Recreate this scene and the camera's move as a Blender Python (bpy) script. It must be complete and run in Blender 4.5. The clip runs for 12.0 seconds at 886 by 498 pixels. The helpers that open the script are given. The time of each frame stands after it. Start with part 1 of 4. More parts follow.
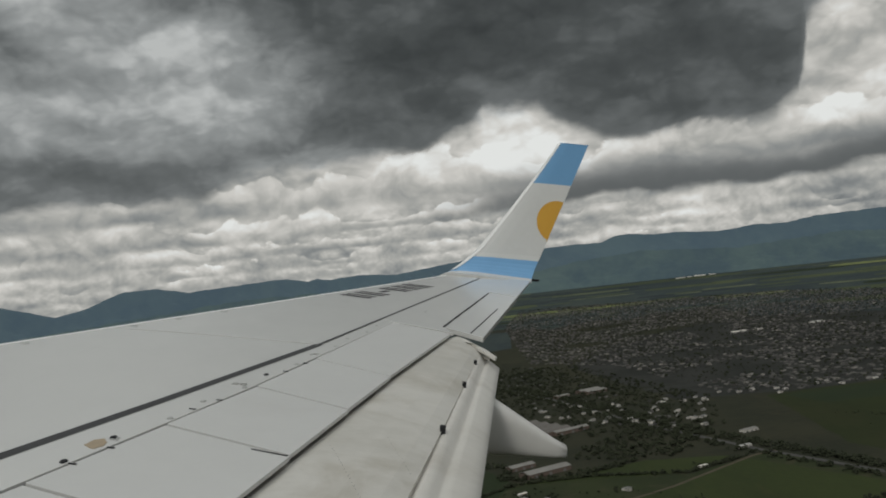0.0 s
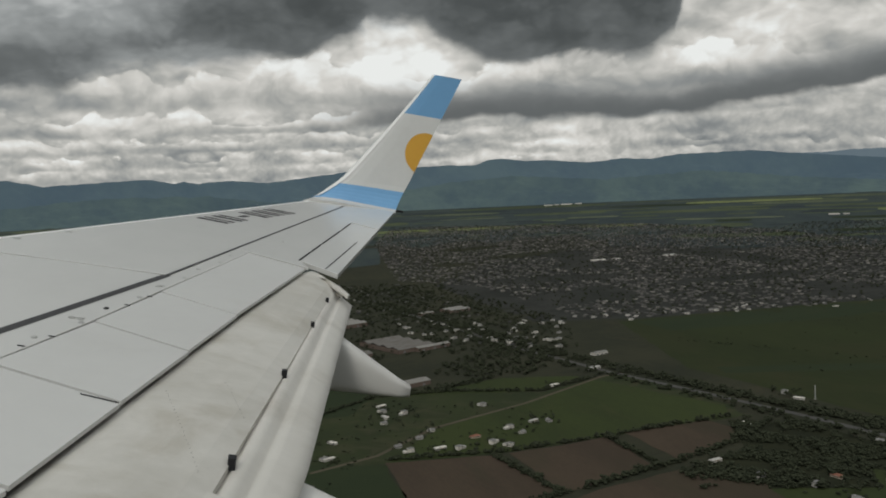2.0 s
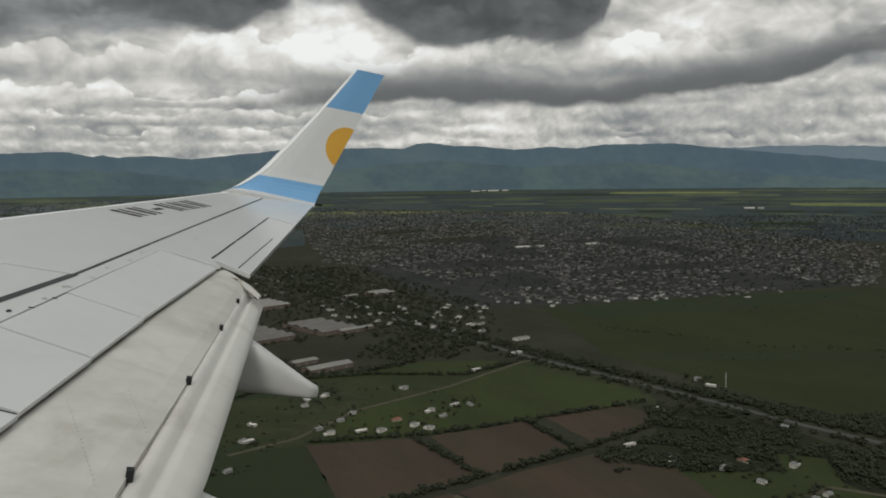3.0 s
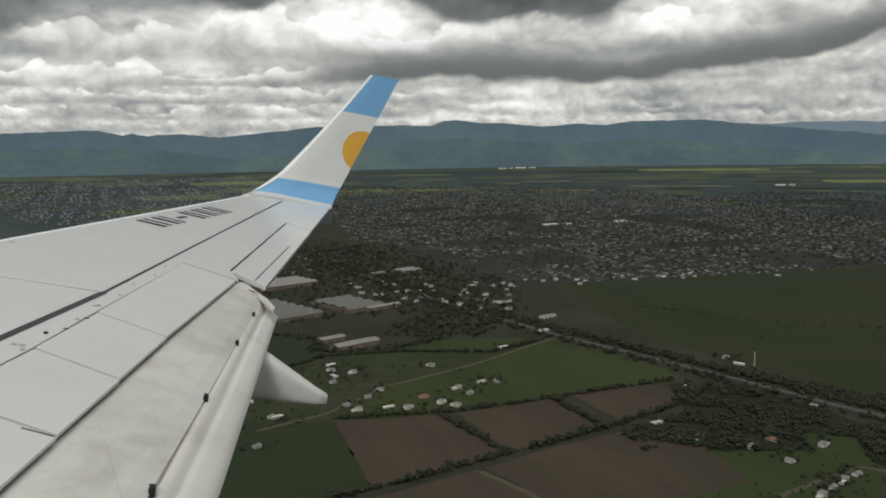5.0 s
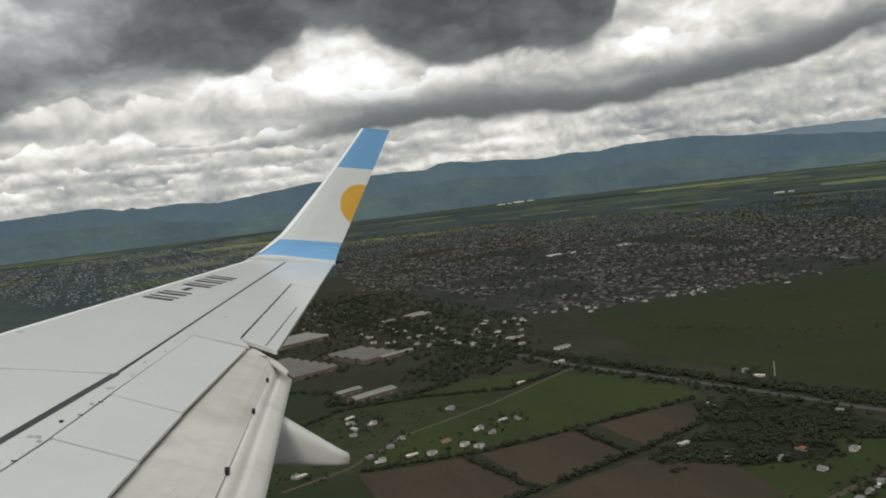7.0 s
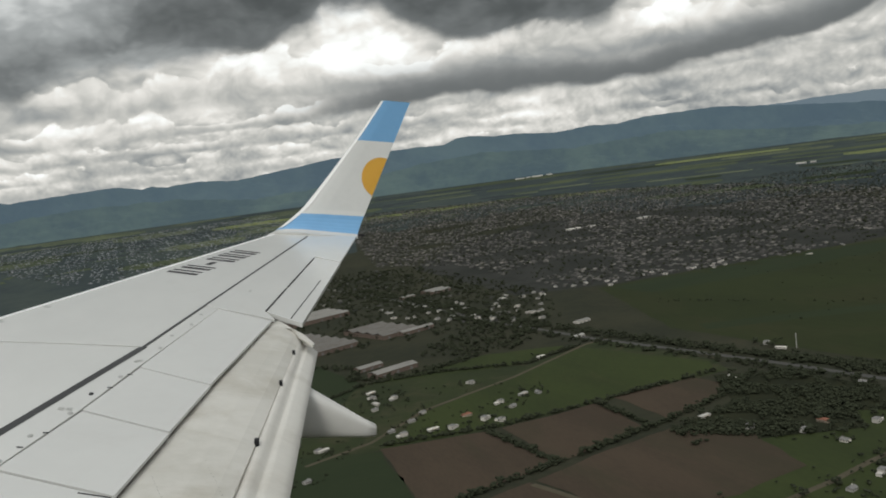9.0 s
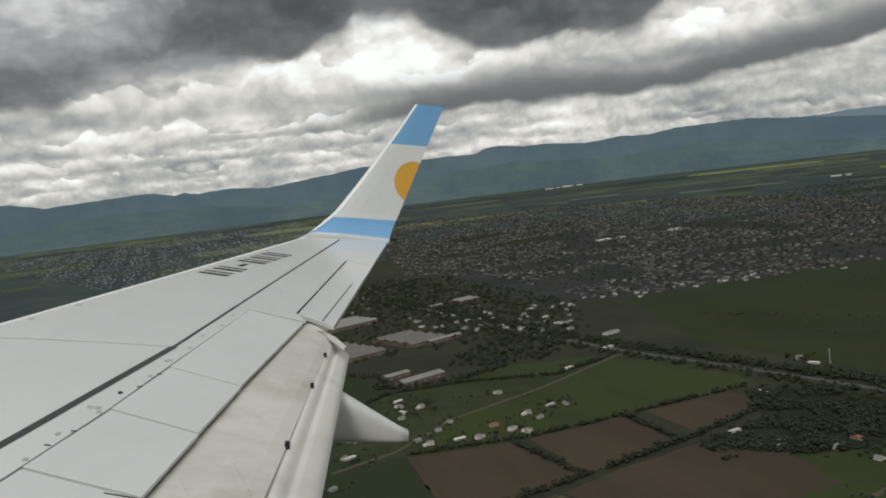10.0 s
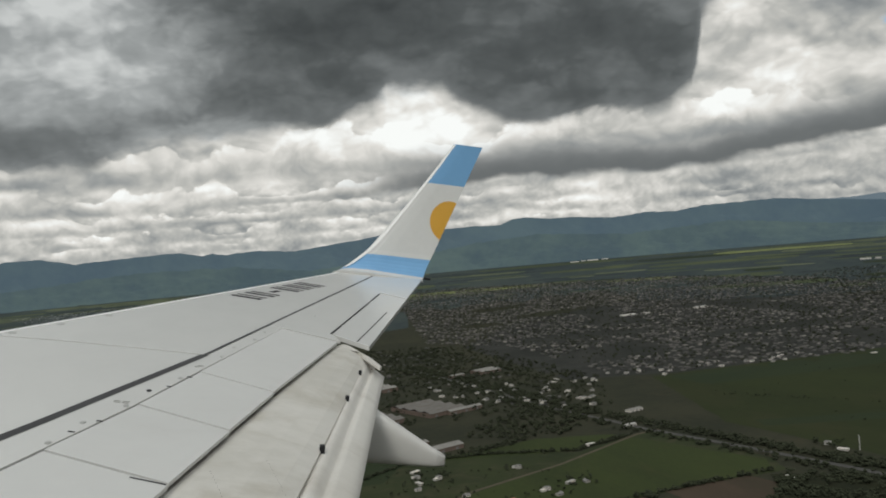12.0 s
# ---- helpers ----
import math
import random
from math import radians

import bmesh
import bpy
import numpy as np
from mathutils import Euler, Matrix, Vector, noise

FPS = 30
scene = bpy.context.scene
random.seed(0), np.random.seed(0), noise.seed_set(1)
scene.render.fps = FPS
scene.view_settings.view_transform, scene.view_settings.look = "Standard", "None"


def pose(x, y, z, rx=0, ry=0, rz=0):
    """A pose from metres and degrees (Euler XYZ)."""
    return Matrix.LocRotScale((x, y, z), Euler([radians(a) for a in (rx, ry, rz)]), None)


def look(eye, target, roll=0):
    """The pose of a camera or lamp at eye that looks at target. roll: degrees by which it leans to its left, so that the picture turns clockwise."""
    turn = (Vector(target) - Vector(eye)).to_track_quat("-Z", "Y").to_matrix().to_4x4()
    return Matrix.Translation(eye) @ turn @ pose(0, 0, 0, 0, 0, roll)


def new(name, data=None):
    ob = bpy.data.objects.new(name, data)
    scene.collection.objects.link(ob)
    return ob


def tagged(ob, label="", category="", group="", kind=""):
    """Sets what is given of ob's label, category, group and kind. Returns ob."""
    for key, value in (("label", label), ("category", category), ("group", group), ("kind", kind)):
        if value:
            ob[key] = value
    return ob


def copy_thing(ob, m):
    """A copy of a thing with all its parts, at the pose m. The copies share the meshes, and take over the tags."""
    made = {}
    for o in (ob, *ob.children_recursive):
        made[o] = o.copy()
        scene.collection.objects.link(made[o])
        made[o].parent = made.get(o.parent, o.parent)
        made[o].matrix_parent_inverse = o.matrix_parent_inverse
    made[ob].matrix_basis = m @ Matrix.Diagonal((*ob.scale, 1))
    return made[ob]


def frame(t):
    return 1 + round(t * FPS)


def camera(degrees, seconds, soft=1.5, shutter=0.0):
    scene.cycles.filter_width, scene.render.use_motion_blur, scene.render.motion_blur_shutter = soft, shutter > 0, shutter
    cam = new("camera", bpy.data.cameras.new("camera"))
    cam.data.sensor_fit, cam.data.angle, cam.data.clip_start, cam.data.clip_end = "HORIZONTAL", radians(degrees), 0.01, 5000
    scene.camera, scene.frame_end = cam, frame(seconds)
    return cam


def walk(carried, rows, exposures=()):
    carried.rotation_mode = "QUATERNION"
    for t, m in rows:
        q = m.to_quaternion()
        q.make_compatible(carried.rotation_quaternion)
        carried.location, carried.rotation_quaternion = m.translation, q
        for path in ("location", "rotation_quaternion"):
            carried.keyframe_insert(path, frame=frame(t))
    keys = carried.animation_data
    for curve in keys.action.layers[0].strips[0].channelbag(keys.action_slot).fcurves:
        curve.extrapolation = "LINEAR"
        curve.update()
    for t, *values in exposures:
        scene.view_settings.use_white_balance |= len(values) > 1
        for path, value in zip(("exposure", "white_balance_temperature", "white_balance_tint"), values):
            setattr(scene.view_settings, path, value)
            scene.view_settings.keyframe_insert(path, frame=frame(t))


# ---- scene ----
# the path: seconds, x, y, z, yaw, pitch, roll
PATH = [
    (0, -0.201, 0.387, 311.501, -5.249, 2.197, -6.472),
    (0.5, -0.181, 0.465, 311.556, -10.079, -1.585, -4.293),
    (1, -0.132, 0.414, 311.614, -13.492, -3.599, -2.751),
    (1.5, -0.087, 0.365, 311.652, -13.513, -2.439, -3.305),
    (2, -0.045, 0.321, 311.725, -13.213, -4.010, -2.608),
    (2.5, 0.001, 0.173, 311.818, -13.992, -5.777, -1.689),
    (3, 0.053, 0.093, 311.948, -18.089, -5.233, -0.718),
    (3.5, 0.100, -0.163, 312.127, -15.007, -8.653, -1.208),
    (5.5, 0.149, -0.528, 312.421, -16.919, -6.401, -1.258),
    (6, 0.142, -0.485, 312.383, -17.994, -8.144, -2.905),
    (6.5, 0.156, -0.455, 312.431, -17.073, -5.186, -3.764),
    (7, 0.161, -0.505, 312.455, -16.110, -3.913, -6.776),
    (9, 0.113, -0.425, 312.410, -14.661, -5.392, -7.518),
    (9.5, 0.097, -0.419, 312.391, -13.835, -5.303, -6.873),
    (10, 0.087, -0.212, 312.331, -12.835, -4.551, -6.951),
    (10.5, 0.007, -0.200, 312.180, -12.417, -2.701, -6.020),
    (11, -0.039, -0.119, 312.066, -12.294, -1.421, -5.946),
    (11.5, -0.065, 0.048, 311.941, -12.027, -0.600, -5.483),
    (12, -0.090, 0.114, 311.820, -11.725, 0.167, -4.999),
]


def facing(x, y, z, yaw, pitch, roll):
    """The pose of a camera by its yaw to the left, its pitch up and its roll, in degrees."""
    a, b = radians(yaw), radians(pitch)
    ahead = Vector((-math.sin(a) * math.cos(b), math.cos(a) * math.cos(b), math.sin(b)))
    return look(Vector((x, y, z)), Vector((x, y, z)) + ahead, roll)


cam = camera(54.25, 12.0, soft=1.9)
walk(cam, [(t, facing(*p)) for t, *p in PATH], [(0, -0.32), (2.0, -0.20), (3.7, -0.06), (5.5, 0.10), (9.0, 0.12), (10.5, 0.04), (12, 0.02)])

# ---------------------------------------------------------------- light
EYE_Z = 312.0
SUN_AZ, SUN_EL = 205.0, 38.0


def link(nt, a, b):
    nt.links.new(a, b)


class Net:
    """Short hand for node trees."""

    def __init__(self, nt):
        self.nt = nt

    def node(self, kind, **props):
        n = self.nt.nodes.new(kind)
        for k, v in props.items():
            setattr(n, k, v)
        return n

    def put(self, socket, v):
        if isinstance(v, bpy.types.NodeSocket):
            self.nt.links.new(v, socket)
        else:
            socket.default_value = v

    def math(self, op, a, b=0.0, c=0.0, clamp=False):
        n = self.node("ShaderNodeMath", operation=op, use_clamp=clamp)
        for s, v in zip(n.inputs, (a, b, c)):
            self.put(s, v)
        return n.outputs[0]

    def vec(self, x, y, z=0.0):
        n = self.node("ShaderNodeCombineXYZ")
        for s, v in zip(n.inputs, (x, y, z)):
            self.put(s, v)
        return n.outputs[0]

    def noise(self, vector, scale, detail=5.0, rough=0.55, distort=0.0):
        n = self.node("ShaderNodeTexNoise")
        if vector is not None:
            self.put(n.inputs["Vector"], vector)
        n.inputs["Scale"].default_value = scale
        n.inputs["Detail"].default_value = detail
        n.inputs["Roughness"].default_value = rough
        n.inputs["Distortion"].default_value = distort
        return n.outputs[0]

    def step(self, v, lo, hi, a=0.0, b=1.0):
        n = self.node("ShaderNodeMapRange", interpolation_type="SMOOTHSTEP")
        for s, x in zip(n.inputs, (v, lo, hi, a, b)):
            self.put(s, x)
        return n.outputs[0]

    def mix(self, f, a, b, mode="MIX"):
        n = self.node("ShaderNodeMix", data_type="RGBA", blend_type=mode)
        self.put(n.inputs[0], f)
        for s, v in zip((n.inputs[6], n.inputs[7]), (a, b)):
            self.put(s, v if isinstance(v, bpy.types.NodeSocket) else (*v, 1.0))
        return n.outputs[2]

    def ramp(self, v, stops):
        n = self.node("ShaderNodeValToRGB")
        el = n.color_ramp.elements
        while len(el) < len(stops):
            el.new(0.5)
        for e, (p, c) in zip(el, stops):
            e.position, e.color = p, (*c, 1.0)
        self.put(n.inputs[0], v)
        return n.outputs[0]


def cloudy_sky():
    """A broken deck of stratocumulus over ranks of cumulus, with a little clear sky."""
    world = bpy.data.worlds.new("cloudy_sky")
    scene.world = world
    world.use_nodes = True
    world.node_tree.nodes.clear()
    k = Net(world.node_tree)
    co = k.node("ShaderNodeTexCoord").outputs["Generated"]
    sep = k.node("ShaderNodeSeparateXYZ")
    k.put(sep.inputs[0], co)
    x, y, z = sep.outputs
    az = k.math("MULTIPLY", k.math("ARCTAN2", x, y), 57.2958)
    el = k.math("MULTIPLY", k.math("ARCSINE", z), 57.2958)

    def add(a, b, f=1.0, off=0.0):
        """a + f * (b + off)"""
        return k.math("MULTIPLY_ADD", k.math("ADD", b, off) if off else b, f, a)

    def profile(rows, top=20.0):
        """A height in degrees along the azimuth."""
        stops = [((a + 60) / 120, (h / top,) * 3) for a, h in rows]
        return k.math("MULTIPLY", k.ramp(k.math("MULTIPLY_ADD", az, 1 / 120, 0.5), stops), top)

    def swirl(fa, fe, seed, detail=4.0):
        n = k.node("ShaderNodeTexNoise", noise_dimensions="3D")
        k.put(n.inputs["Vector"], k.vec(k.math("MULTIPLY", az, fa), k.math("MULTIPLY", el, fe), seed))
        n.inputs["Scale"].default_value, n.inputs["Detail"].default_value, n.inputs["Roughness"].default_value = 1.0, detail, 0.55
        rgb = k.node("ShaderNodeSeparateColor")
        k.put(rgb.inputs[0], n.outputs[1])
        return rgb.outputs[0], rgb.outputs[1]

    wa, we = swirl(0.24, 0.36, 3.0, 3.0)
    ba, be = swirl(0.085, 0.17, 8.0, 6.0)

    def puffs(fa, fe, lift, seed, bend, detail=3.0):
        """Rounded heads of cloud; lift samples the same heads higher up."""
        u = k.math("MULTIPLY_ADD", k.math("ADD", az, lift * 0.6), fa, seed * 7.3)
        v = k.math("MULTIPLY", k.math("ADD", el, lift), fe)
        u, v = add(u, wa, bend * 0.45, -0.5), add(v, we, bend * 0.45, -0.5)
        n = k.node("ShaderNodeTexVoronoi", feature="SMOOTH_F1", voronoi_dimensions="2D", normalize=True)
        k.put(n.inputs["Vector"], k.vec(u, v))
        n.inputs["Scale"].default_value, n.inputs["Smoothness"].default_value = 1.0, 0.22
        n.inputs["Detail"].default_value, n.inputs["Roughness"].default_value, n.inputs["Lacunarity"].default_value = detail, 0.55, 2.2
        return k.math("SUBTRACT", 1.0, k.math("MULTIPLY", n.outputs[0], 1.6))

    small, small_up = puffs(0.27, 0.42, 0.0, 1.0, 1.0), puffs(0.27, 0.42, 0.45, 1.0, 1.0)
    large, large_up = puffs(0.125, 0.19, 0.0, 4.0, 0.8), puffs(0.125, 0.19, 0.9, 4.0, 0.8)
    near = k.step(el, 3.6, 7.0)
    far = k.math("SUBTRACT", 1.0, near)

    def blend(a, b):
        return k.math("ADD", k.math("MULTIPLY", a, far), k.math("MULTIPLY", b, near))

    heads = blend(small, large)
    relief = blend(k.math("SUBTRACT", small, small_up), k.math("SUBTRACT", large, large_up))
    fine = k.noise(k.vec(k.math("MULTIPLY", az, 0.9), k.math("MULTIPLY", el, 1.6), 5.0), 1.0, 6.0, 0.58)
    wide = k.noise(k.vec(k.math("MULTIPLY", az, 0.11), k.math("MULTIPLY", el, 0.32), 15.0), 1.0, 4.0, 0.5)
    azw, elw = add(az, ba, 7.0, -0.5), add(add(el, be, 2.2, -0.5), we, 1.1, -0.5)

    def total(rows):
        out = None
        for a, e, ra, re, amount in rows:
            dx = k.math("DIVIDE", k.math("SUBTRACT", azw, a), ra)
            dy = k.math("DIVIDE", k.math("SUBTRACT", elw, e), re)
            r2 = k.math("ADD", k.math("MULTIPLY", dx, dx), k.math("MULTIPLY", dy, dy))
            g = k.math("MULTIPLY", k.math("EXPONENT", k.math("MULTIPLY", r2, -1.0)), amount)
            out = g if out is None else k.math("ADD", out, g)
        return out

    # sunlit cumulus between the plain and the deck
    tone = add(k.math("ADD", 0.52, 0.0), heads, 0.42, -0.5)
    tone = add(add(add(tone, relief, 0.85), wide, 0.90, -0.5), fine, 0.14, -0.5)
    # ranks of cumulus, the far ones first: grey flat bases, bright rounded tops
    for base, rise, fa, seed, low in CUMULUS_RANKS:
        lump, lump_up = puffs(fa, fa * 1.2, 0.0, seed, 1.1, 3.5), puffs(fa, fa * 1.2, 0.10 / fa, seed, 1.1, 3.5)
        there = k.noise(k.vec(k.math("MULTIPLY", az, fa * 0.7), base * 3.1, seed), 1.0, 2.0, 0.5)
        up = k.math("DIVIDE", k.math("SUBTRACT", add(el, we, 0.5, -0.5), base), k.math("MULTIPLY", k.step(there, 0.30, 0.64, 0.25, 1.2), rise))
        body = k.math("MULTIPLY", k.step(add(up, lump, -1.7, -0.5), 1.04, 0.84), k.step(up, -0.30, 0.12))
        lit = add(add(k.step(up, -0.05, 1.2, low, 0.82), k.math("SUBTRACT", lump, lump_up), 0.70), lump, 0.40, -0.5)
        lit = add(lit, wide, 0.5, -0.5)
        f = k.math("MULTIPLY", body, 0.90)
        tone = k.math("ADD", k.math("MULTIPLY", tone, k.math("SUBTRACT", 1.0, f)), k.math("MULTIPLY", lit, f))
    tone = k.math("ADD", tone, total(BRIGHT_CLOUDS))
    white = k.ramp(tone, [(0.0, (0.19, 0.20, 0.205)), (0.25, (0.32, 0.32, 0.312)), (0.5, (0.515, 0.492, 0.455)),
                          (0.75, (0.77, 0.72, 0.665)), (1.0, (0.98, 0.955, 0.915))])
    # a long grey bank, sharp below and soft above
    d = k.math("SUBTRACT", add(elw, large, 0.5, -0.5), profile(BANK))
    bank = k.math("MULTIPLY", k.step(d, -0.95, -0.45), k.step(d, 2.3, 0.2))
    bank = k.math("MULTIPLY", bank, k.math("MULTIPLY", k.step(azw, 3.0, 13.0), k.step(azw, 58.0, 40.0)))
    bank = k.math("MULTIPLY", bank, k.step(add(wide, heads, 0.3), 0.30, 0.62, 0.62, 0.98))
    cloud = k.mix(bank, white, k.mix(k.step(d, -0.4, 2.0), (0.140, 0.145, 0.144), (0.34, 0.338, 0.33)))
    # the dark deck with its lumpy underside
    over = k.math("SUBTRACT", add(add(elw, large, 1.5, -0.55), small, 0.4, -0.5), profile(DECK))
    deck = k.step(over, -0.50, 0.55)
    n1 = k.noise(k.vec(k.math("MULTIPLY", azw, 0.10), k.math("MULTIPLY", elw, 0.22), 11.0), 1.0, 5.0, 0.5)
    shade = add(add(add(k.math("ADD", 0.45, 0.0), n1, 1.0, -0.5), large, 0.24, -0.5), k.math("SUBTRACT", large, large_up), 0.34)
    shade = k.math("SUBTRACT", k.math("ADD", shade, k.step(over, 1.6, -0.2, 0.0, 0.20)), total(DARK_CLOUDS))
    belly = k.ramp(shade, [(0.0, (0.052, 0.056, 0.056)), (0.3, (0.092, 0.097, 0.096)), (0.55, (0.170, 0.175, 0.173)), (0.8, (0.35, 0.352, 0.345)), (1.0, (0.62, 0.61, 0.59))])
    cloud = k.mix(deck, cloud, belly)
    # overhead the deck is thin and bright
    high = k.step(el, 24.0, 48.0)
    cloud = k.mix(high, cloud, k.mix(wide, (0.50, 0.515, 0.52), (1.02, 1.0, 0.96)))
    sky = k.node("ShaderNodeTexSky", sky_type="NISHITA", sun_disc=False, sun_elevation=radians(SUN_EL), sun_rotation=radians(SUN_AZ))
    clear = k.mix(1.0, sky.outputs[0], (0.10, 0.10, 0.10), "MULTIPLY")
    gap = k.step(k.math("ADD", total([(41.0, 11.4, 2.6, 0.9, 1.0)]), k.math("MULTIPLY_ADD", fine, 0.6, -0.3)), 0.62, 0.9)
    colour = k.mix(1.0, k.mix(gap, cloud, clear), (0.952, 1.0, 1.02), "MULTIPLY")
    bg = k.node("ShaderNodeBackground")
    k.put(bg.inputs[0], colour)
    bg.inputs[1].default_value = 1.0
    out = k.node("ShaderNodeOutputWorld")
    k.put(out.inputs[0], bg.outputs[0])


# azimuth and lower edge of the deck, and the middle of the grey bank, in degrees
DECK = [(-60, 6.4), (-22, 6.7), (-10, 6.7), (-7, 8.2), (-2, 8.6), (5, 8.9), (7.5, 9.8), (9, 11.0), (12.5, 10.9), (14.5, 9.2), (17, 8.3), (27, 8.0), (28.6, 9.2), (29.6, 13.0), (33, 15.5), (60, 16.0)]
BANK = [(-60, 4.0), (4, 4.1), (8, 4.6), (14, 5.2), (18, 5.2), (23, 4.8), (29, 4.8), (33, 5.3), (37, 5.8), (44, 7.0), (60, 7.5)]
# base and rise in degrees, grain, seed, tone of the base
CUMULUS_RANKS = [(1.3, 1.1, 0.33, 2.0, 0.40), (2.05, 1.35, 0.29, 14.0, 0.38), (3.0, 1.6, 0.25, 27.0, 0.34), (4.1, 1.9, 0.20, 53.0, 0.30), (5.8, 2.5, 0.15, 71.0, 0.24)]
# azimuth, elevation, half widths (degrees), weight
DARK_CLOUDS = [(4, 15.5, 12, 3.5, 0.28), (20, 11.5, 8, 3.0, 0.24), (-13.0, 15.0, 10.0, 5.0, -0.58), (10, 19.0, 16, 3.0, 0.1)]
BRIGHT_CLOUDS = [(11.5, 8.3, 5.0, 2.0, 0.42), (14.5, 7.2, 5.0, 0.9, 0.20), (4, 6.6, 7, 1.2, 0.16), (-6, 5.4, 7, 1.6, 0.16), (34, 9.4, 5.0, 1.9, 0.22), (31, 7.3, 4, 0.7, 0.2), (22.5, 2.8, 4.0, 0.8, 0.22),
                 (17.5, 1.9, 2.4, 0.25, 0.35), (2, 3.0, 8, 0.7, -0.05), (10, 2.6, 6, 0.5, -0.10), (33, 2.2, 5, 0.5, -0.12), (38, 13.5, 6, 2.5, -0.22)]
cloudy_sky()

sun = new("sun", bpy.data.lights.new("sun", "SUN"))
sun.data.energy, sun.data.angle, sun.data.color = 1.15, radians(14), (0.98, 0.97, 0.91)
sun.matrix_world = look((0, 0, 400), (-math.sin(radians(SUN_AZ)) * 100, -math.cos(radians(SUN_AZ)) * 100, 400 - 100 * math.tan(radians(SUN_EL))))


# ---------------------------------------------------------------- materials
def material(name, base, other=None, scale=1.0, rough=0.6, metal=0.0, bump=0.0, fine=12.0, contrast=0.5, stretch=(1, 1, 1), random_by="", stains=None, spec=0.5, uneven=0.06, spots=(0.52, 0.75), spread=0.4):
    """A surface with variation at two scales, in metres."""
    m = bpy.data.materials.new(name)
    m.use_nodes = True
    m.node_tree.nodes.clear()
    k = Net(m.node_tree)
    co = k.node("ShaderNodeTexCoord").outputs["Object"]
    mp = k.node("ShaderNodeMapping")
    k.put(mp.inputs[0], co)
    mp.inputs["Scale"].default_value = stretch
    v = mp.outputs[0]
    other = other or tuple(c * 0.7 for c in base)
    big = k.noise(v, scale, 5.0, 0.6)
    small = k.noise(v, scale * fine, 4.0, 0.6)
    f = k.step(k.math("ADD", k.math("MULTIPLY", big, 0.68), k.math("MULTIPLY", small, 0.32)), 0.5 - 0.25 / max(contrast, 0.05) * 0.5, 0.5 + 0.25 / max(contrast, 0.05) * 0.5)
    colour = k.mix(f, base, other)
    if random_by:
        src = k.node("ShaderNodeObjectInfo").outputs["Random"] if random_by == "object" else k.node("ShaderNodeNewGeometry").outputs["Random Per Island"]
        colour = k.mix(1.0, colour, k.ramp(src, [(0.0, (1 - spread,) * 3), (0.5, (1.0, 0.97, 0.94)), (1.0, (1 + 0.8 * spread, 1 + 0.7 * spread, 1 + 0.6 * spread))]), "MULTIPLY")
    if stains:
        tint, amount, sc = stains
        s = k.step(k.noise(v, sc, 6.0, 0.65, 0.6), spots[0], spots[1], 0.0, amount)
        colour = k.mix(s, colour, tint)
    b = k.node("ShaderNodeBsdfPrincipled")
    k.put(b.inputs["Base Color"], colour)
    k.put(b.inputs["Roughness"], k.math("MULTIPLY_ADD", big, uneven, rough - uneven * 0.5))
    b.inputs["Metallic"].default_value = metal
    b.inputs["Specular IOR Level"].default_value = spec
    if bump:
        bp = k.node("ShaderNodeBump")
        bp.inputs["Strength"].default_value = 0.5
        bp.inputs["Distance"].default_value = bump
        k.put(bp.inputs["Height"], small)
        k.put(b.inputs["Normal"], bp.outputs[0])
    out = k.node("ShaderNodeOutputMaterial")
    k.put(out.inputs[0], b.outputs[0])
    return m


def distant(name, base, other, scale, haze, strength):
    """A backdrop of far land: kilometres of air haze painted in as faint glow."""
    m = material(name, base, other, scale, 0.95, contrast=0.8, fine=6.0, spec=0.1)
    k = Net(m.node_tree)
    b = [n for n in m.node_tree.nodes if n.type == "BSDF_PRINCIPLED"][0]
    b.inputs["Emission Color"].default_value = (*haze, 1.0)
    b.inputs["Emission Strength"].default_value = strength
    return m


M_WING = material("wing_grey_paint", (0.685, 0.680, 0.660), (0.625, 0.620, 0.605), 0.35, 0.22, fine=9.0, contrast=0.45, stretch=(1, 0.5, 1), stains=((0.50, 0.49, 0.47), 0.22, 0.9))
M_SLAT = material("bare_leading_edge", (0.88, 0.88, 0.87), (0.82, 0.82, 0.81), 0.6, 0.35)
M_SPOILER = material("spoiler_paint", (0.635, 0.632, 0.615), (0.59, 0.585, 0.57), 0.5, 0.36, stains=((0.50, 0.485, 0.46), 0.22, 1.5))
M_FLAP = material("flap_paint_sooty", (0.64, 0.618, 0.575), (0.53, 0.51, 0.465), 0.7, 0.45, stretch=(0.8, 1.0, 1), contrast=0.9, stains=((0.40, 0.365, 0.30), 0.6, 1.5), spots=(0.48, 0.72))
M_FLAP2 = material("aft_flap_paint", (0.72, 0.695, 0.65), (0.60, 0.575, 0.53), 0.6, 0.42, stretch=(0.5, 1.0, 1), stains=((0.42, 0.385, 0.33), 0.5, 1.3), spots=(0.48, 0.70))
M_FAIR = material("fairing_paint", (0.74, 0.725, 0.695), (0.66, 0.645, 0.62), 0.8, 0.38)
M_WHITE = material("winglet_white", (0.74, 0.74, 0.725), (0.68, 0.68, 0.665), 0.8, 0.33)
M_BLUE = material("winglet_blue", (0.19, 0.42, 0.70), (0.17, 0.38, 0.65), 0.8, 0.33)
M_STRIP = material("grey_black_sealant", (0.070, 0.071, 0.072), (0.05, 0.05, 0.052), 1.5, 0.7, spec=0.2)
M_CAP = material("worn_cap_grey", (0.40, 0.40, 0.385), (0.32, 0.32, 0.31), 6.0, 0.5)
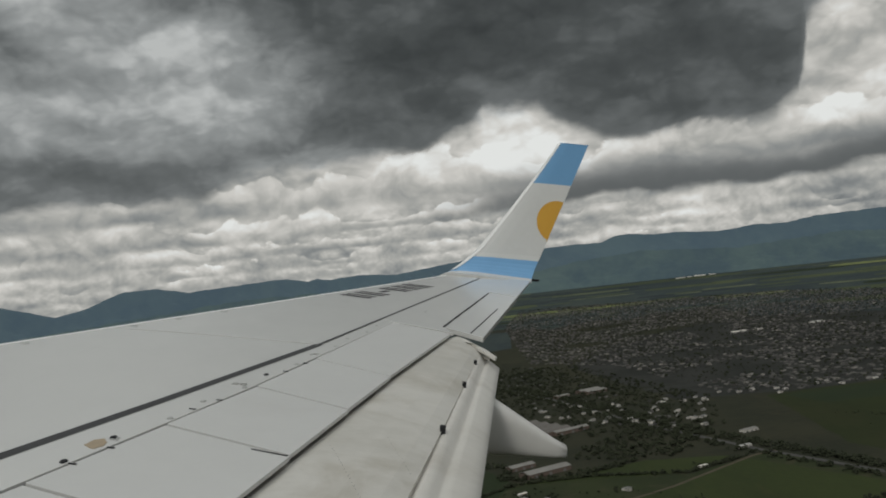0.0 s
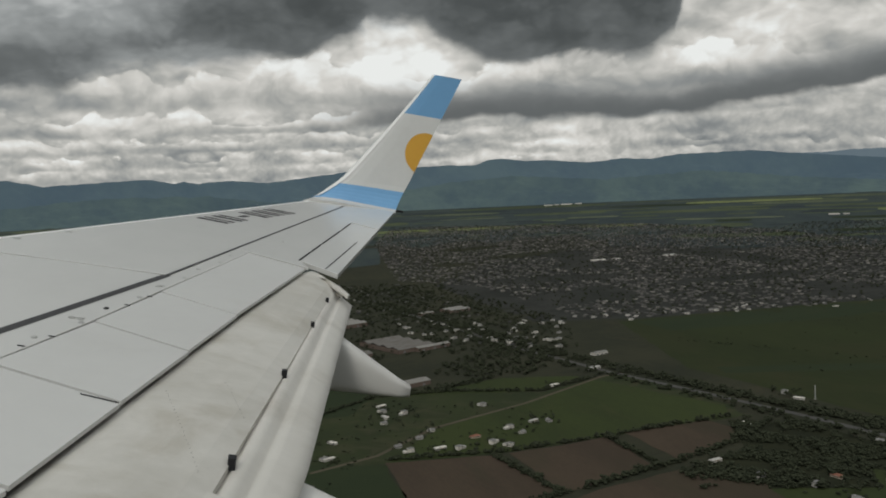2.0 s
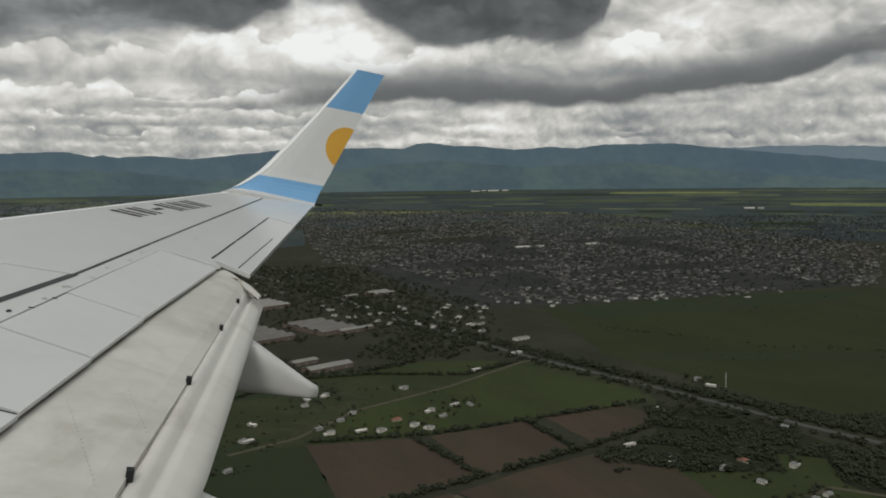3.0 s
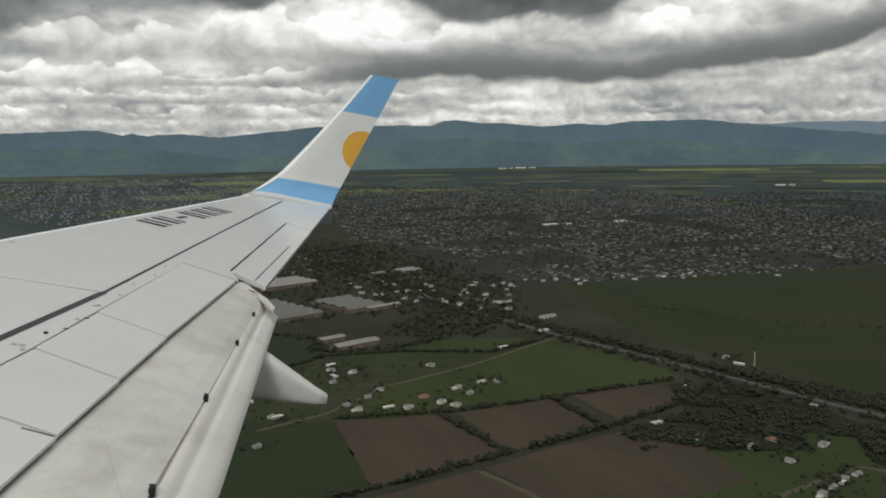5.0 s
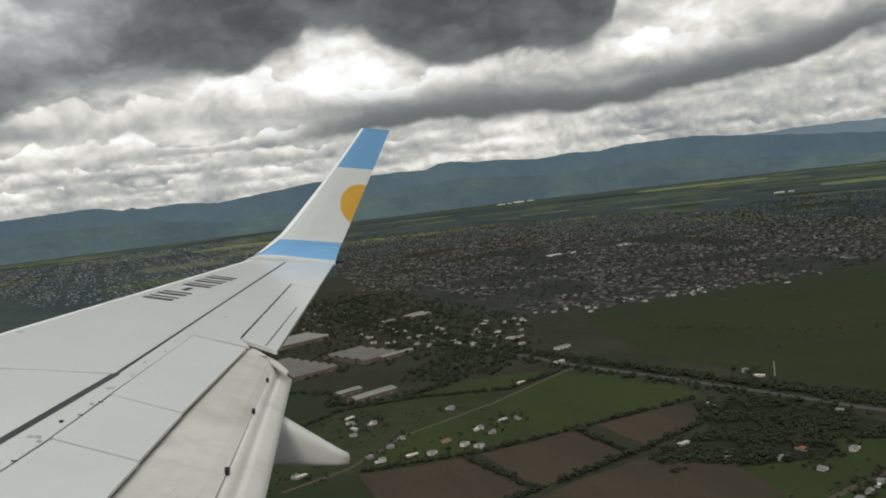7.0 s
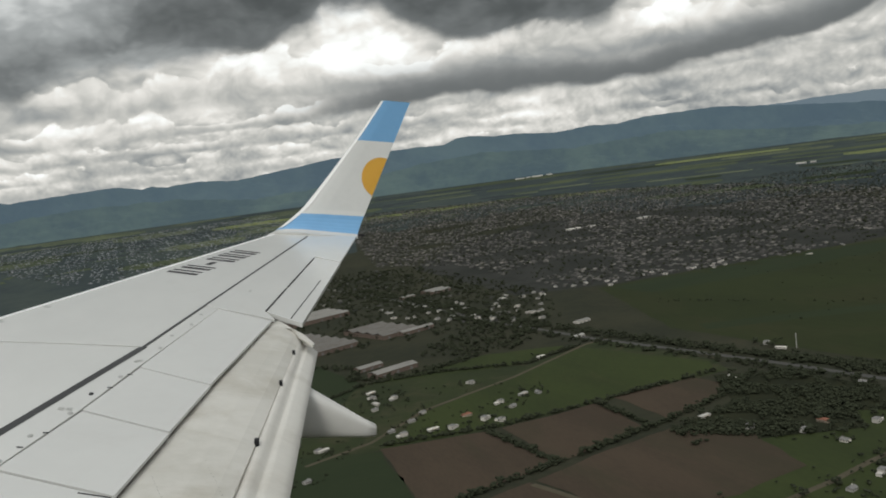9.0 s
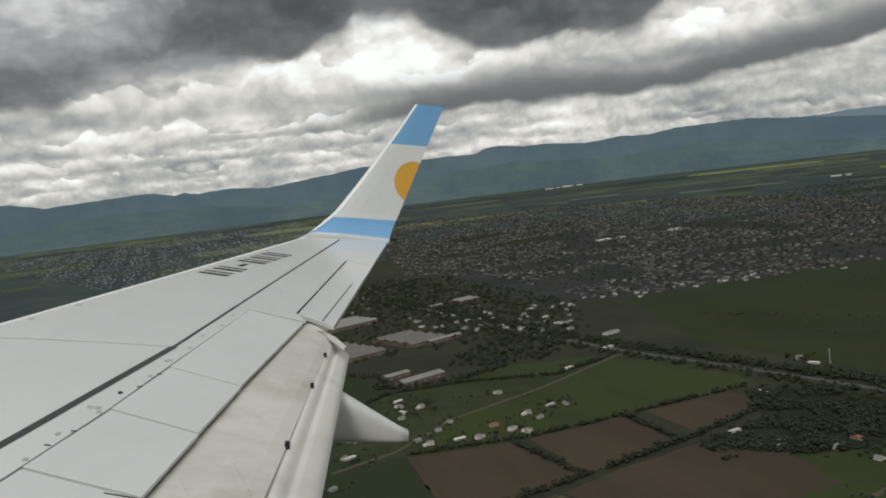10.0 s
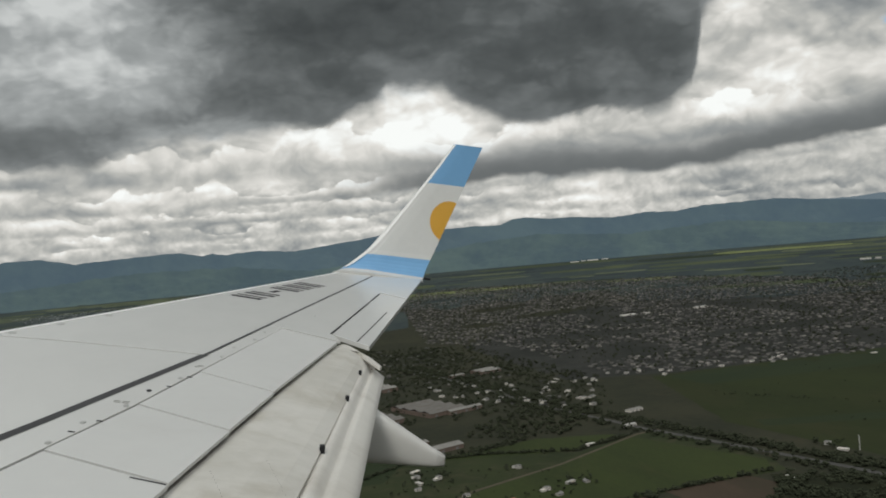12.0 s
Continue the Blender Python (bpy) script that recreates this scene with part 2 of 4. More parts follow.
M_TAN = material("bare_primer", (0.42, 0.33, 0.22), (0.34, 0.27, 0.19), 12.0, 0.6)
M_GOLD = material("sun_gold", (0.74, 0.40, 0.055), (0.68, 0.36, 0.045), 1.5, 0.4)
M_SEAL = material("dark_seal", (0.028, 0.029, 0.031), (0.018, 0.018, 0.02), 3.0, 0.75, spec=0.2)
# Near-black, so that the shade inside the panel gaps is in the colour.
M_CORE = material("gap_shade_core", (0.035, 0.035, 0.035), (0.025, 0.025, 0.025), 2.0, 0.85, spec=0.2)
M_MARK = material("black_marking", (0.026, 0.026, 0.03), (0.018, 0.018, 0.02), 3.0, 0.7, spec=0.2)

M_LAND = material("rough_grassland", (0.041, 0.041, 0.026), (0.027, 0.030, 0.020), 0.006, 0.95, fine=14.0, contrast=1.0, stains=((0.056, 0.049, 0.030), 0.6, 0.012), spec=0.1)
# Darker than the green crop: the cloud shadow on the meadow is painted in.
M_MEADOW = material("cloud_shaded_grass", (0.031, 0.039, 0.015), (0.025, 0.032, 0.0135), 0.004, 0.95, fine=18.0, contrast=0.9, stretch=(1, 0.4, 1), stains=((0.043, 0.041, 0.020), 0.5, 0.006), spec=0.1, spots=(0.46, 0.68))
M_GRASS = material("green_crop", (0.042, 0.054, 0.019), (0.032, 0.042, 0.017), 0.010, 0.95, fine=20.0, contrast=0.9, stretch=(1, 0.35, 1), stains=((0.055, 0.056, 0.024), 0.5, 0.02), spec=0.1)
M_PLOTS = material("rough_plots", (0.037, 0.046, 0.020), (0.028, 0.036, 0.018), 0.012, 0.95, fine=12.0, contrast=0.9, stains=((0.058, 0.054, 0.032), 0.6, 0.02), spec=0.1, spots=(0.46, 0.66))
M_DGRASS = material("dark_crop", (0.024, 0.034, 0.017), (0.029, 0.039, 0.019), 0.008, 0.95, fine=20.0, contrast=0.9, stretch=(0.4, 1, 1), stains=((0.038, 0.040, 0.022), 0.5, 0.012), spec=0.1)
M_SOIL = material("ploughed_soil", (0.070, 0.052, 0.037), (0.054, 0.041, 0.030), 0.012, 0.95, fine=25.0, contrast=0.9, stretch=(1, 0.25, 1), stains=((0.044, 0.042, 0.026), 0.5, 0.015), spec=0.1, spots=(0.46, 0.68))
# Brighter than the pale crops: patches of sunlight are painted into the colour.
M_BRIGHT = material("crop_painted_sun", (0.185, 0.205, 0.085), (0.115, 0.135, 0.060), 0.004, 0.95, contrast=0.9, spec=0.1)
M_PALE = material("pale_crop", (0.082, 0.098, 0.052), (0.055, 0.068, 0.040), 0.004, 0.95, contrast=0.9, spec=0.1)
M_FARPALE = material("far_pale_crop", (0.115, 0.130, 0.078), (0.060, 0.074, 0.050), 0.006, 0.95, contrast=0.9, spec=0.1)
M_ROAD = material("worn_asphalt", (0.082, 0.080, 0.074), (0.062, 0.060, 0.056), 0.05, 0.9, spec=0.2)
M_DIRT = material("dirt_track", (0.098, 0.084, 0.060), (0.070, 0.062, 0.042), 0.06, 0.95, spec=0.1)
M_TREE = material("tree_foliage", (0.036, 0.042, 0.029), (0.048, 0.055, 0.036), 0.10, 1.0, fine=8.0, contrast=0.7, random_by="island", spec=0.0, spread=0.22)
M_WOODFLOOR = material("wood_floor", (0.024, 0.027, 0.019), (0.034, 0.036, 0.022), 0.02, 1.0, fine=10.0, contrast=0.8, spec=0.0)
M_TRUNK = material("tree_bark", (0.09, 0.07, 0.05), (0.06, 0.05, 0.035), 1.0, 0.95)
M_TOWNROOF = material("town_roofs", (0.118, 0.116, 0.112), (0.075, 0.075, 0.073), 0.02, 0.9, random_by="island", spec=0.2, spread=0.6)
M_TOWNWALL = material("town_walls", (0.22, 0.212, 0.20), (0.15, 0.146, 0.138), 0.02, 0.9, random_by="island", spec=0.2, spread=0.6)
M_TOWNEARTH = material("town_ground", (0.044, 0.044, 0.040), (0.027, 0.029, 0.025), 0.008, 0.95, fine=10.0, contrast=0.9, spec=0.1)
M_WALL = material("white_render", (0.62, 0.60, 0.57), (0.52, 0.50, 0.47), 0.4, 0.85, random_by="object", spread=0.4)
M_CREAM = material("cream_render", (0.46, 0.38, 0.30), (0.40, 0.33, 0.26), 0.4, 0.85)
M_TILE = material("terracotta_tiles", (0.26, 0.105, 0.065), (0.20, 0.085, 0.055), 0.6, 0.85)
M_SLATE = material("grey_roof", (0.22, 0.21, 0.20), (0.16, 0.155, 0.15), 0.5, 0.8)
M_PANE = material("window_glass_dark", (0.03, 0.035, 0.04), (0.02, 0.022, 0.025), 1.0, 0.15)
M_SHEET = material("weathered_sheet_roof", (0.165, 0.155, 0.140), (0.115, 0.106, 0.095), 0.04, 0.75, stretch=(1, 4, 1), stains=((0.095, 0.076, 0.060), 0.6, 0.06), spots=(0.46, 0.66))
M_SHEET2 = material("pale_sheet_roof", (0.26, 0.248, 0.225), (0.19, 0.18, 0.165), 0.05, 0.7, stretch=(1, 4, 1), stains=((0.13, 0.11, 0.09), 0.4, 0.05))
M_BRICK = material("factory_wall", (0.17, 0.125, 0.10), (0.12, 0.09, 0.075), 0.2, 0.9)
M_MAST = material("mast_paint", (0.55, 0.54, 0.52), (0.45, 0.44, 0.42), 0.5, 0.6)
# The last colour of each is air haze, added as emission over the land.
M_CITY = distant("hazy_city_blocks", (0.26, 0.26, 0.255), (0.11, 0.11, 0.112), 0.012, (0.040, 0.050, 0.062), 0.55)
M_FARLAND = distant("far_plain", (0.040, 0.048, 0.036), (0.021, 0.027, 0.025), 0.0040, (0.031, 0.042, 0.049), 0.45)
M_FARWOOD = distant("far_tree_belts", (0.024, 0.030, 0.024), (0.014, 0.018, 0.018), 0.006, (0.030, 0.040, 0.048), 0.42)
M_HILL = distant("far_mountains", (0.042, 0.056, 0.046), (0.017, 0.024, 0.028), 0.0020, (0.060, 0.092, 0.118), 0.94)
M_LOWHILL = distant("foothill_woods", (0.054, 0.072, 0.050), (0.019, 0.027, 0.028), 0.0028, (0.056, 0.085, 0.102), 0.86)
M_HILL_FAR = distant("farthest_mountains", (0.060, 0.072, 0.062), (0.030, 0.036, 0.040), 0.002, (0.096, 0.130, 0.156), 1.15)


# ---------------------------------------------------------------- mesh helpers
def mesh_of(name, bm, mat, smooth=False):
    me = bpy.data.meshes.new(name)
    bm.normal_update()
    bm.to_mesh(me)
    bm.free()
    me.materials.append(mat)
    if smooth:
        me.polygons.foreach_set("use_smooth", [True] * len(me.polygons))
    return me


def part(name, bm, mat, parent, label="", smooth=False):
    ob = new(name, mesh_of(name, bm, mat, smooth))
    ob.parent = parent
    return tagged(ob, label)


def thing(name, label, category, m=None, kind="", group=""):
    ob = new(name)
    ob.empty_display_size = 0.1
    if m is not None:
        ob.matrix_world = m
    return tagged(ob, label, category, group, kind)


def from_arrays(name, verts, faces, mat, smooth=False):
    me = bpy.data.meshes.new(name)
    me.from_pydata([tuple(map(float, v)) for v in verts], [], [tuple(map(int, f)) for f in faces])
    me.materials.append(mat)
    if smooth:
        me.polygons.foreach_set("use_smooth", [True] * len(me.polygons))
    return me


def loft(rings, closed_ring=False, caps=False):
    """A skin through rings of equal length."""
    bm = bmesh.new()
    vs = [[bm.verts.new(p) for p in r] for r in rings]
    n = len(rings[0])
    for a, b in zip(vs, vs[1:]):
        for i in range(n if closed_ring else n - 1):
            j = (i + 1) % n
            bm.faces.new((a[i], a[j], b[j], b[i]))
    if caps:
        bm.faces.new(vs[0][::-1])
        bm.faces.new(vs[-1])
    bmesh.ops.recalc_face_normals(bm, faces=bm.faces)
    return bm


def slab(outline, top, thick, bevel=0.002):
    """A plate with a given outline (x, y), its top at height top(x, y)."""
    bm = bmesh.new()
    f = bm.faces.new([bm.verts.new((x, y, top(x, y))) for x, y in outline])
    ex = bmesh.ops.extrude_face_region(bm, geom=[f])
    for v in ex["geom"]:
        if isinstance(v, bmesh.types.BMVert):
            v.co.z -= thick
    bmesh.ops.recalc_face_normals(bm, faces=bm.faces)
    if bevel:
        bmesh.ops.bevel(bm, geom=list(bm.edges), offset=bevel, segments=1, affect="EDGES", clamp_overlap=True)
    return bm


def box(bm, x0, x1, y0, y1, z0, z1):
    m = Matrix.LocRotScale(((x0 + x1) / 2, (y0 + y1) / 2, (z0 + z1) / 2), None, (x1 - x0, y1 - y0, z1 - z0))
    bmesh.ops.create_cube(bm, size=1, matrix=m)
    return bm


def lerp(table, y):
    """Piecewise linear with straight ends."""
    t = sorted(table)
    for (y0, x0), (y1, x1) in zip(t, t[1:]):
        if y <= y1 or (y1, x1) == t[-1]:
            return x0 + (x1 - x0) * (y - y0) / (y1 - y0)


# ---------------------------------------------------------------- the wing
# its own frame: x aft, y outboard, z out of the upper skin; the aircraft flies with a slight bank
TURN = Matrix(((0.98448, 0.03496, 0.17200), (-0.01355, 0.99217, -0.12416), (-0.17499, 0.11990, 0.97724)))
AIRFRAME = Matrix.Translation((0, 0, EYE_Z)) @ TURN.to_4x4() @ Matrix.Translation((1.013, -1.678, -2.063))


def lead(y):
    return (y - 17.0) * 0.53


def trail(y):
    return -0.04 + (y - 10.7) * 0.2484


def seam(y):
    return lerp([(5.0, -3.50), (7.55, -2.49), (9.8, -1.64), (16.6, 0.56)], y)


def hinge(y):
    return lerp([(5.0, -3.07), (7.06, -2.32), (8.11, -1.95), (9.17, -1.62), (11.33, -0.95)], y)


def spoil_end(y):
    return lerp([(5.54, -1.83), (6.6, -1.56), (8.66, -1.0), (10.82, -0.37)], y)


def slot(y):
    return lerp([(5.87, -1.02), (7.59, -0.67), (9.04, -0.38), (10.48, -0.09)], y)


def flap_end(y):
    return lerp([(5.96, -0.63), (6.52, -0.52), (9.21, -0.09), (10.56, 0.13)], y)


def flat(x, y):
    return 0.0


wing = thing("wing", "light grey airliner wing with an upswept winglet", "wing", AIRFRAME)
ROOT, TIP = 2.0, 16.75


def wing_core():
    rings = []
    for i in range(31):
        y = ROOT + (TIP - ROOT) * i / 30
        a = lead(y) + 0.10
        e = trail(y) - 0.02 if y > 11.35 else min(spoil_end(y) - 0.03, -0.44)
        c = e - a
        t = 0.16 + 0.045 * (TIP - y)
        prof = [(0.0, -0.10), (0.03, -0.045), (0.12, -0.034), (0.5, -0.032), (0.9, -0.032), (1.0, -0.036), (1.0, -0.05),
                (0.8, -0.35 * t - 0.05), (0.45, -t - 0.05), (0.15, -0.8 * t - 0.05), (0.02, -0.4 * t - 0.06)]
        rings.append([(a + c * u, y, w) for u, w in prof])
    part("wing_box", loft(rings, True, True), M_CORE, wing, "underside and core, near-black to shade the panel gaps")


def nose():
    rings = []
    for i in range(41):
        y = ROOT + (TIP - ROOT) * i / 40
        a = lead(y)
        rings.append([(a + 0.16, y, -0.26), (a + 0.05, y, -0.19), (a + 0.0, y, -0.13), (a - 0.005, y, -0.095), (a + 0.008, y, -0.05), (a + 0.03, y, -0.020), (a + 0.07, y, -0.004), (a + 0.145, y, 0.004), (a + 0.15, y, -0.03)])
    part("leading_edge_slat", loft(rings), M_SLAT, wing, "bare metal leading edge", True)


def skins():
    gap = 0.02
    # forward skin, outboard and inboard of the chordwise joint

    def joint(t, side):
        return (lead(10.05) + 0.15 + t * (seam(9.8) - lead(10.05) - 0.19), 10.03 - 0.22 * t ** 1.6 + side)
    out = [(lead(TIP) + 0.155, TIP)] + [(seam(y) - 0.018, y) for y in (16.74, 14, 12, 9.83)] + [joint(t, 0.019) for t in (0.75, 0.5, 0.25, 0.0)]
    part("forward_skin", slab(out, flat, 0.03), M_WING, wing)
    inn = [(lead(ROOT) + 0.155, ROOT), (lead(10.0) + 0.155, 10.02)] + [joint(t, -0.019) for t in (0.25, 0.5, 0.75, 1.0)] + [(seam(y) - 0.03, y) for y in (9.76, 7.55, 5.0, ROOT)]
    part("forward_skin", slab(inn, flat, 0.03), M_WING, wing)
    # strip between the dark seam and the spoiler hinges
    st = [(seam(y) + 0.02, y) for y in (ROOT, 5.0, 7.55, 9.8)] + [(seam(11.5) + 0.016, 11.5), (hinge(11.35) + 0.0, 11.34)] + [(hinge(y) - gap, y) for y in (9.17, 8.11, 7.06, 5.0, ROOT)]
    part("hinge_panel", slab(st, flat, 0.03), M_WING, wing)
    # outboard rear skin, ahead of the aileron and out to the tip
    rs = [(seam(11.5) + 0.016, 11.52), (seam(16.6) + 0.014, 16.6), (seam(16.74), TIP), (trail(TIP), TIP), (trail(14.30), 14.30), (0.50, 14.69), (-0.425, 11.25), (-0.335, 10.86), (hinge(11.33) + 0.01, 11.36)]
    part("rear_skin", slab(rs, flat, 0.03), M_WING, wing)
    # dark seam itself, recessed
    rings = [[(seam(y) - (0.02 if y > 9.8 else 0.042), y, 0.002), (seam(y) + (0.013 if y > 9.8 else 0.042), y, 0.002)] for y in (ROOT, 5.0, 7.55, 9.79, 9.81, 12, 14, 16.6)]
    part("seam_strip", loft(rings), M_STRIP, wing, "black sealing strip")


def spoilers():
    cuts = [((-0.95, 11.33), (-0.37, 10.82)), ((-1.62, 9.17), (-1.0, 8.67)), ((-1.95, 8.11), (-1.28, 7.62)), ((-2.32, 7.06), (-1.55, 6.6)), ((-2.70, 6.0), (-1.83, 5.54)), ((-4.25, 2.0), (-2.80, 2.0))]
    for (h0, e0), (h1, e1) in zip(cuts, cuts[1:]):
        g = 0.017
        part("spoiler", slab([(h0[0], h0[1] - g), (e0[0], e0[1] - g), (e1[0], e1[1] + g), (h1[0], h1[1] + g)], flat, 0.028), M_SPOILER, wing)
    # small fittings along the hinge panel
    for i in range(13):
        y = 5.9 + i * 0.43
        x = hinge(y) - (0.055 if i % 2 else 0.10)
        bm = bmesh.new()
        bmesh.ops.create_cone(bm, cap_ends=True, segments=12, radius1=0.022, radius2=0.016, depth=0.008, matrix=Matrix.Translation((x, y, 0.002)) @ Matrix.Diagonal((1.0, 1.6, 1.0, 1.0)))
        part("hinge_fitting", bm, M_SEAL if i in (1, 2, 6) else M_CAP, wing)
    for y in (9.12, 10.18, 10.72, 11.35):
        bm = bmesh.new()
        bmesh.ops.create_cone(bm, cap_ends=True, segments=14, radius1=0.04, radius2=0.034, depth=0.006, matrix=Matrix.Translation((lead(y) + 0.22, y, 0.002)))
        part("access_cap", bm, M_CAP, wing)


def aileron():
    outl = [(-0.41, 11.225), (0.49, 14.66), (trail(14.28), 14.28), (-0.04, 10.71)]
    ob = part("aileron", slab(outl, lambda x, y: -0.004, 0.05), M_WING, wing)
    # hinge seam in dashes and the tab's seam
    for a, b in ((0.0, 0.16), (0.18, 0.34), (0.37, 0.72), (0.75, 0.97)):
        p, q = (-0.415 + 0.915 * a, 11.22 + 3.45 * a), (-0.415 + 0.915 * b, 11.22 + 3.45 * b)
        part("hinge_gap", slab([(p[0] - 0.010, p[1]), (p[0] + 0.010, p[1]), (q[0] + 0.009, q[1]), (q[0] - 0.009, q[1])], lambda x, y: 0.003, 0.004, 0), M_SEAL, ob)
    p, q = (-0.15, 10.92), (0.40, 12.95)
    part("tab_gap", slab([(p[0] - 0.006, p[1]), (p[0] + 0.006, p[1]), (q[0] + 0.005, q[1]), (q[0] - 0.005, q[1])], lambda x, y: 0.0, 0.004, 0), M_SEAL, ob)


def flap_top(v):
    """Height of the flap's upper skin along its chord; its nose rounds down beneath the spoilers."""
    return float(np.interp(v, (0.0, 0.06, 0.13, 0.22, 0.35, 0.6, 0.85, 1.0), (-0.11, -0.076, -0.056, -0.049, -0.049, -0.064, -0.096, -0.132)))


def flaps():
    # main flap: curves down from under the spoilers to the slot
    rings = []
    for i in range(25):
        u = i / 24
        y = 11.08 - 8.1 * u
        a, e = spoil_end(y) - 0.10, slot(min(y, 10.6))
        if i == 0:
            a, e = -0.335, 0.0
        top = [(a + (e - a) * v, y - (0.68 * v if i == 0 else 0.0), flap_top(v)) for v in (0.0, 0.06, 0.13, 0.22, 0.35, 0.6, 0.85, 1.0)]
        low = [(p[0], p[1], p[2] - 0.05 - 0.10 * math.sin(math.pi * v)) for p, v in zip(top[::-1], (0.0, 0.1, 0.25, 0.4, 0.55, 0.7, 0.85, 1.0))]
        rings.append(top + low)
    main = part("main_flap", loft(rings, True, True), M_FLAP, wing, "soot-stained flap panel")
    rings = []
    for i in range(25):
        u = i / 24
        y = 10.52 - 7.4 * u
        a, e = slot(y) - 0.05, flap_end(y)
        d = 0.004 * (10.6 - y) ** 1.6
        prof = [(0.0, -0.215 - 1.6 * d), (0.03, -0.172 - 1.2 * d), (0.09, -0.145 - 0.9 * d), (0.17, -0.134 - 0.6 * d), (0.26, -0.140 - 0.3 * d), (0.36, -0.168 - 0.1 * d), (0.43, -0.204), (0.47, -0.211), (0.53, -0.199), (0.62, -0.206), (0.8, -0.238), (1.0, -0.275), (1.0, -0.285), (0.6, -0.30 - d), (0.2, -0.31 - 2 * d)]
        rings.append([(a + (e - a) * v, y, z) for v, z in prof])
    part("aft_flap", loft(rings, True, True), M_FLAP2, wing, "pale aft flap segment", True)
    # end rib between flap and aileron
    part("flap_end_rib", slab([(-0.13, 10.73), (-0.02, 10.58), (0.06, 10.32), (0.03, 10.22), (-0.10, 10.50)], lambda x, y: -0.075 - 0.25 * max(0, x + 0.12), 0.03), M_FLAP2, wing)
    for y, w in ((6.2, 0.026), (7.68, 0.022), (9.03, 0.017), (9.98, 0.015)):
        bm = box(bmesh.new(), slot(y) - 0.012, slot(y) + 1.1 * w, y - w, y + w, -0.125 - 1.3 * w, -0.095)
        part("flap_bracket", bm, M_SEAL, wing, "dark steel bracket")
    # inboard panel that reaches over the aft segment, and a curved groove in the flap
    part("flap_extension", slab([(-1.06, 5.88), (-0.82, 5.74), (-0.83, 5.5), (-1.35, 2.9), (-1.75, 2.9)], lambda x, y: -0.126 - 0.05 * (x - slot(y)), 0.03, 0.008), M_FLAP, wing)
    rings = [[(x, y, z), (x + 0.004, y - 0.014, z)] for x, y, z in ((-1.80, 5.60, -0.066), (-1.71, 5.565, -0.056), (-1.51, 5.49, -0.052), (-1.36, 5.40, -0.060), (-1.25, 5.27, -0.072))]
    part("flap_groove", loft([[(a[0], a[1], a[2] + 0.006), (c[0], c[1], c[2] + 0.006)] for a, c in rings]), M_SEAL, wing)
    # rows of flush rivets
    bm = bmesh.new()
    for k in range(3):
        for i in range(22):
            y = 6.95 - 0.045 * i + 0.28 * k
            x = -1.35 + 0.33 * k + 0.012 * i
            v = (x - spoil_end(y) + 0.10) / (slot(y) - spoil_end(y) + 0.10)
            if 0.05 < v < 0.97:
                z = flap_top(v)
                bmesh.ops.create_circle(bm, cap_ends=True, segments=6, radius=0.0035, matrix=Matrix.Translation((x, y, z + 0.004)))
    tagged(part("rivet_rows", bm, M_SEAL, wing), kind="stuff")


def fairing(y, x_end, z_top, z_low, length, wide):
    """A canoe-shaped flap-track fairing that droops aft to a blunt end."""
    rings = []
    for i in range(29):
        u = i / 28
        x = x_end - length * (1 - u)
        top = float(np.interp(u, (0.0, 0.10, 0.78, 0.985, 1.0), (-0.36, -0.26, -0.30, z_top + 0.0, z_top - 0.015)))
        low = float(np.interp(u, (0.0, 0.12, 0.35, 0.60, 0.80, 0.985, 1.0), (-0.40, -0.55, -0.70, -0.78, z_low + 0.02, z_low, z_low + 0.012)))
        w = wide * float(np.interp(u, (0.0, 0.15, 0.45, 0.75, 0.985, 1.0), (0.2, 0.75, 1.0, 0.85, 0.34, 0.29)))
        mid, d = (top + low) / 2, (top - low) / 2
        rings.append([(x, y + w / 2 * math.copysign(abs(math.cos(q)) ** 0.55, math.cos(q)), mid + d * math.copysign(abs(math.sin(q)) ** 0.62, math.sin(q))) for q in (2 * math.pi * j / 24 for j in range(24))])
    part("flap_track_fairing", loft(rings, True, True), M_FAIR, wing, "drooping flap track fairing", True)


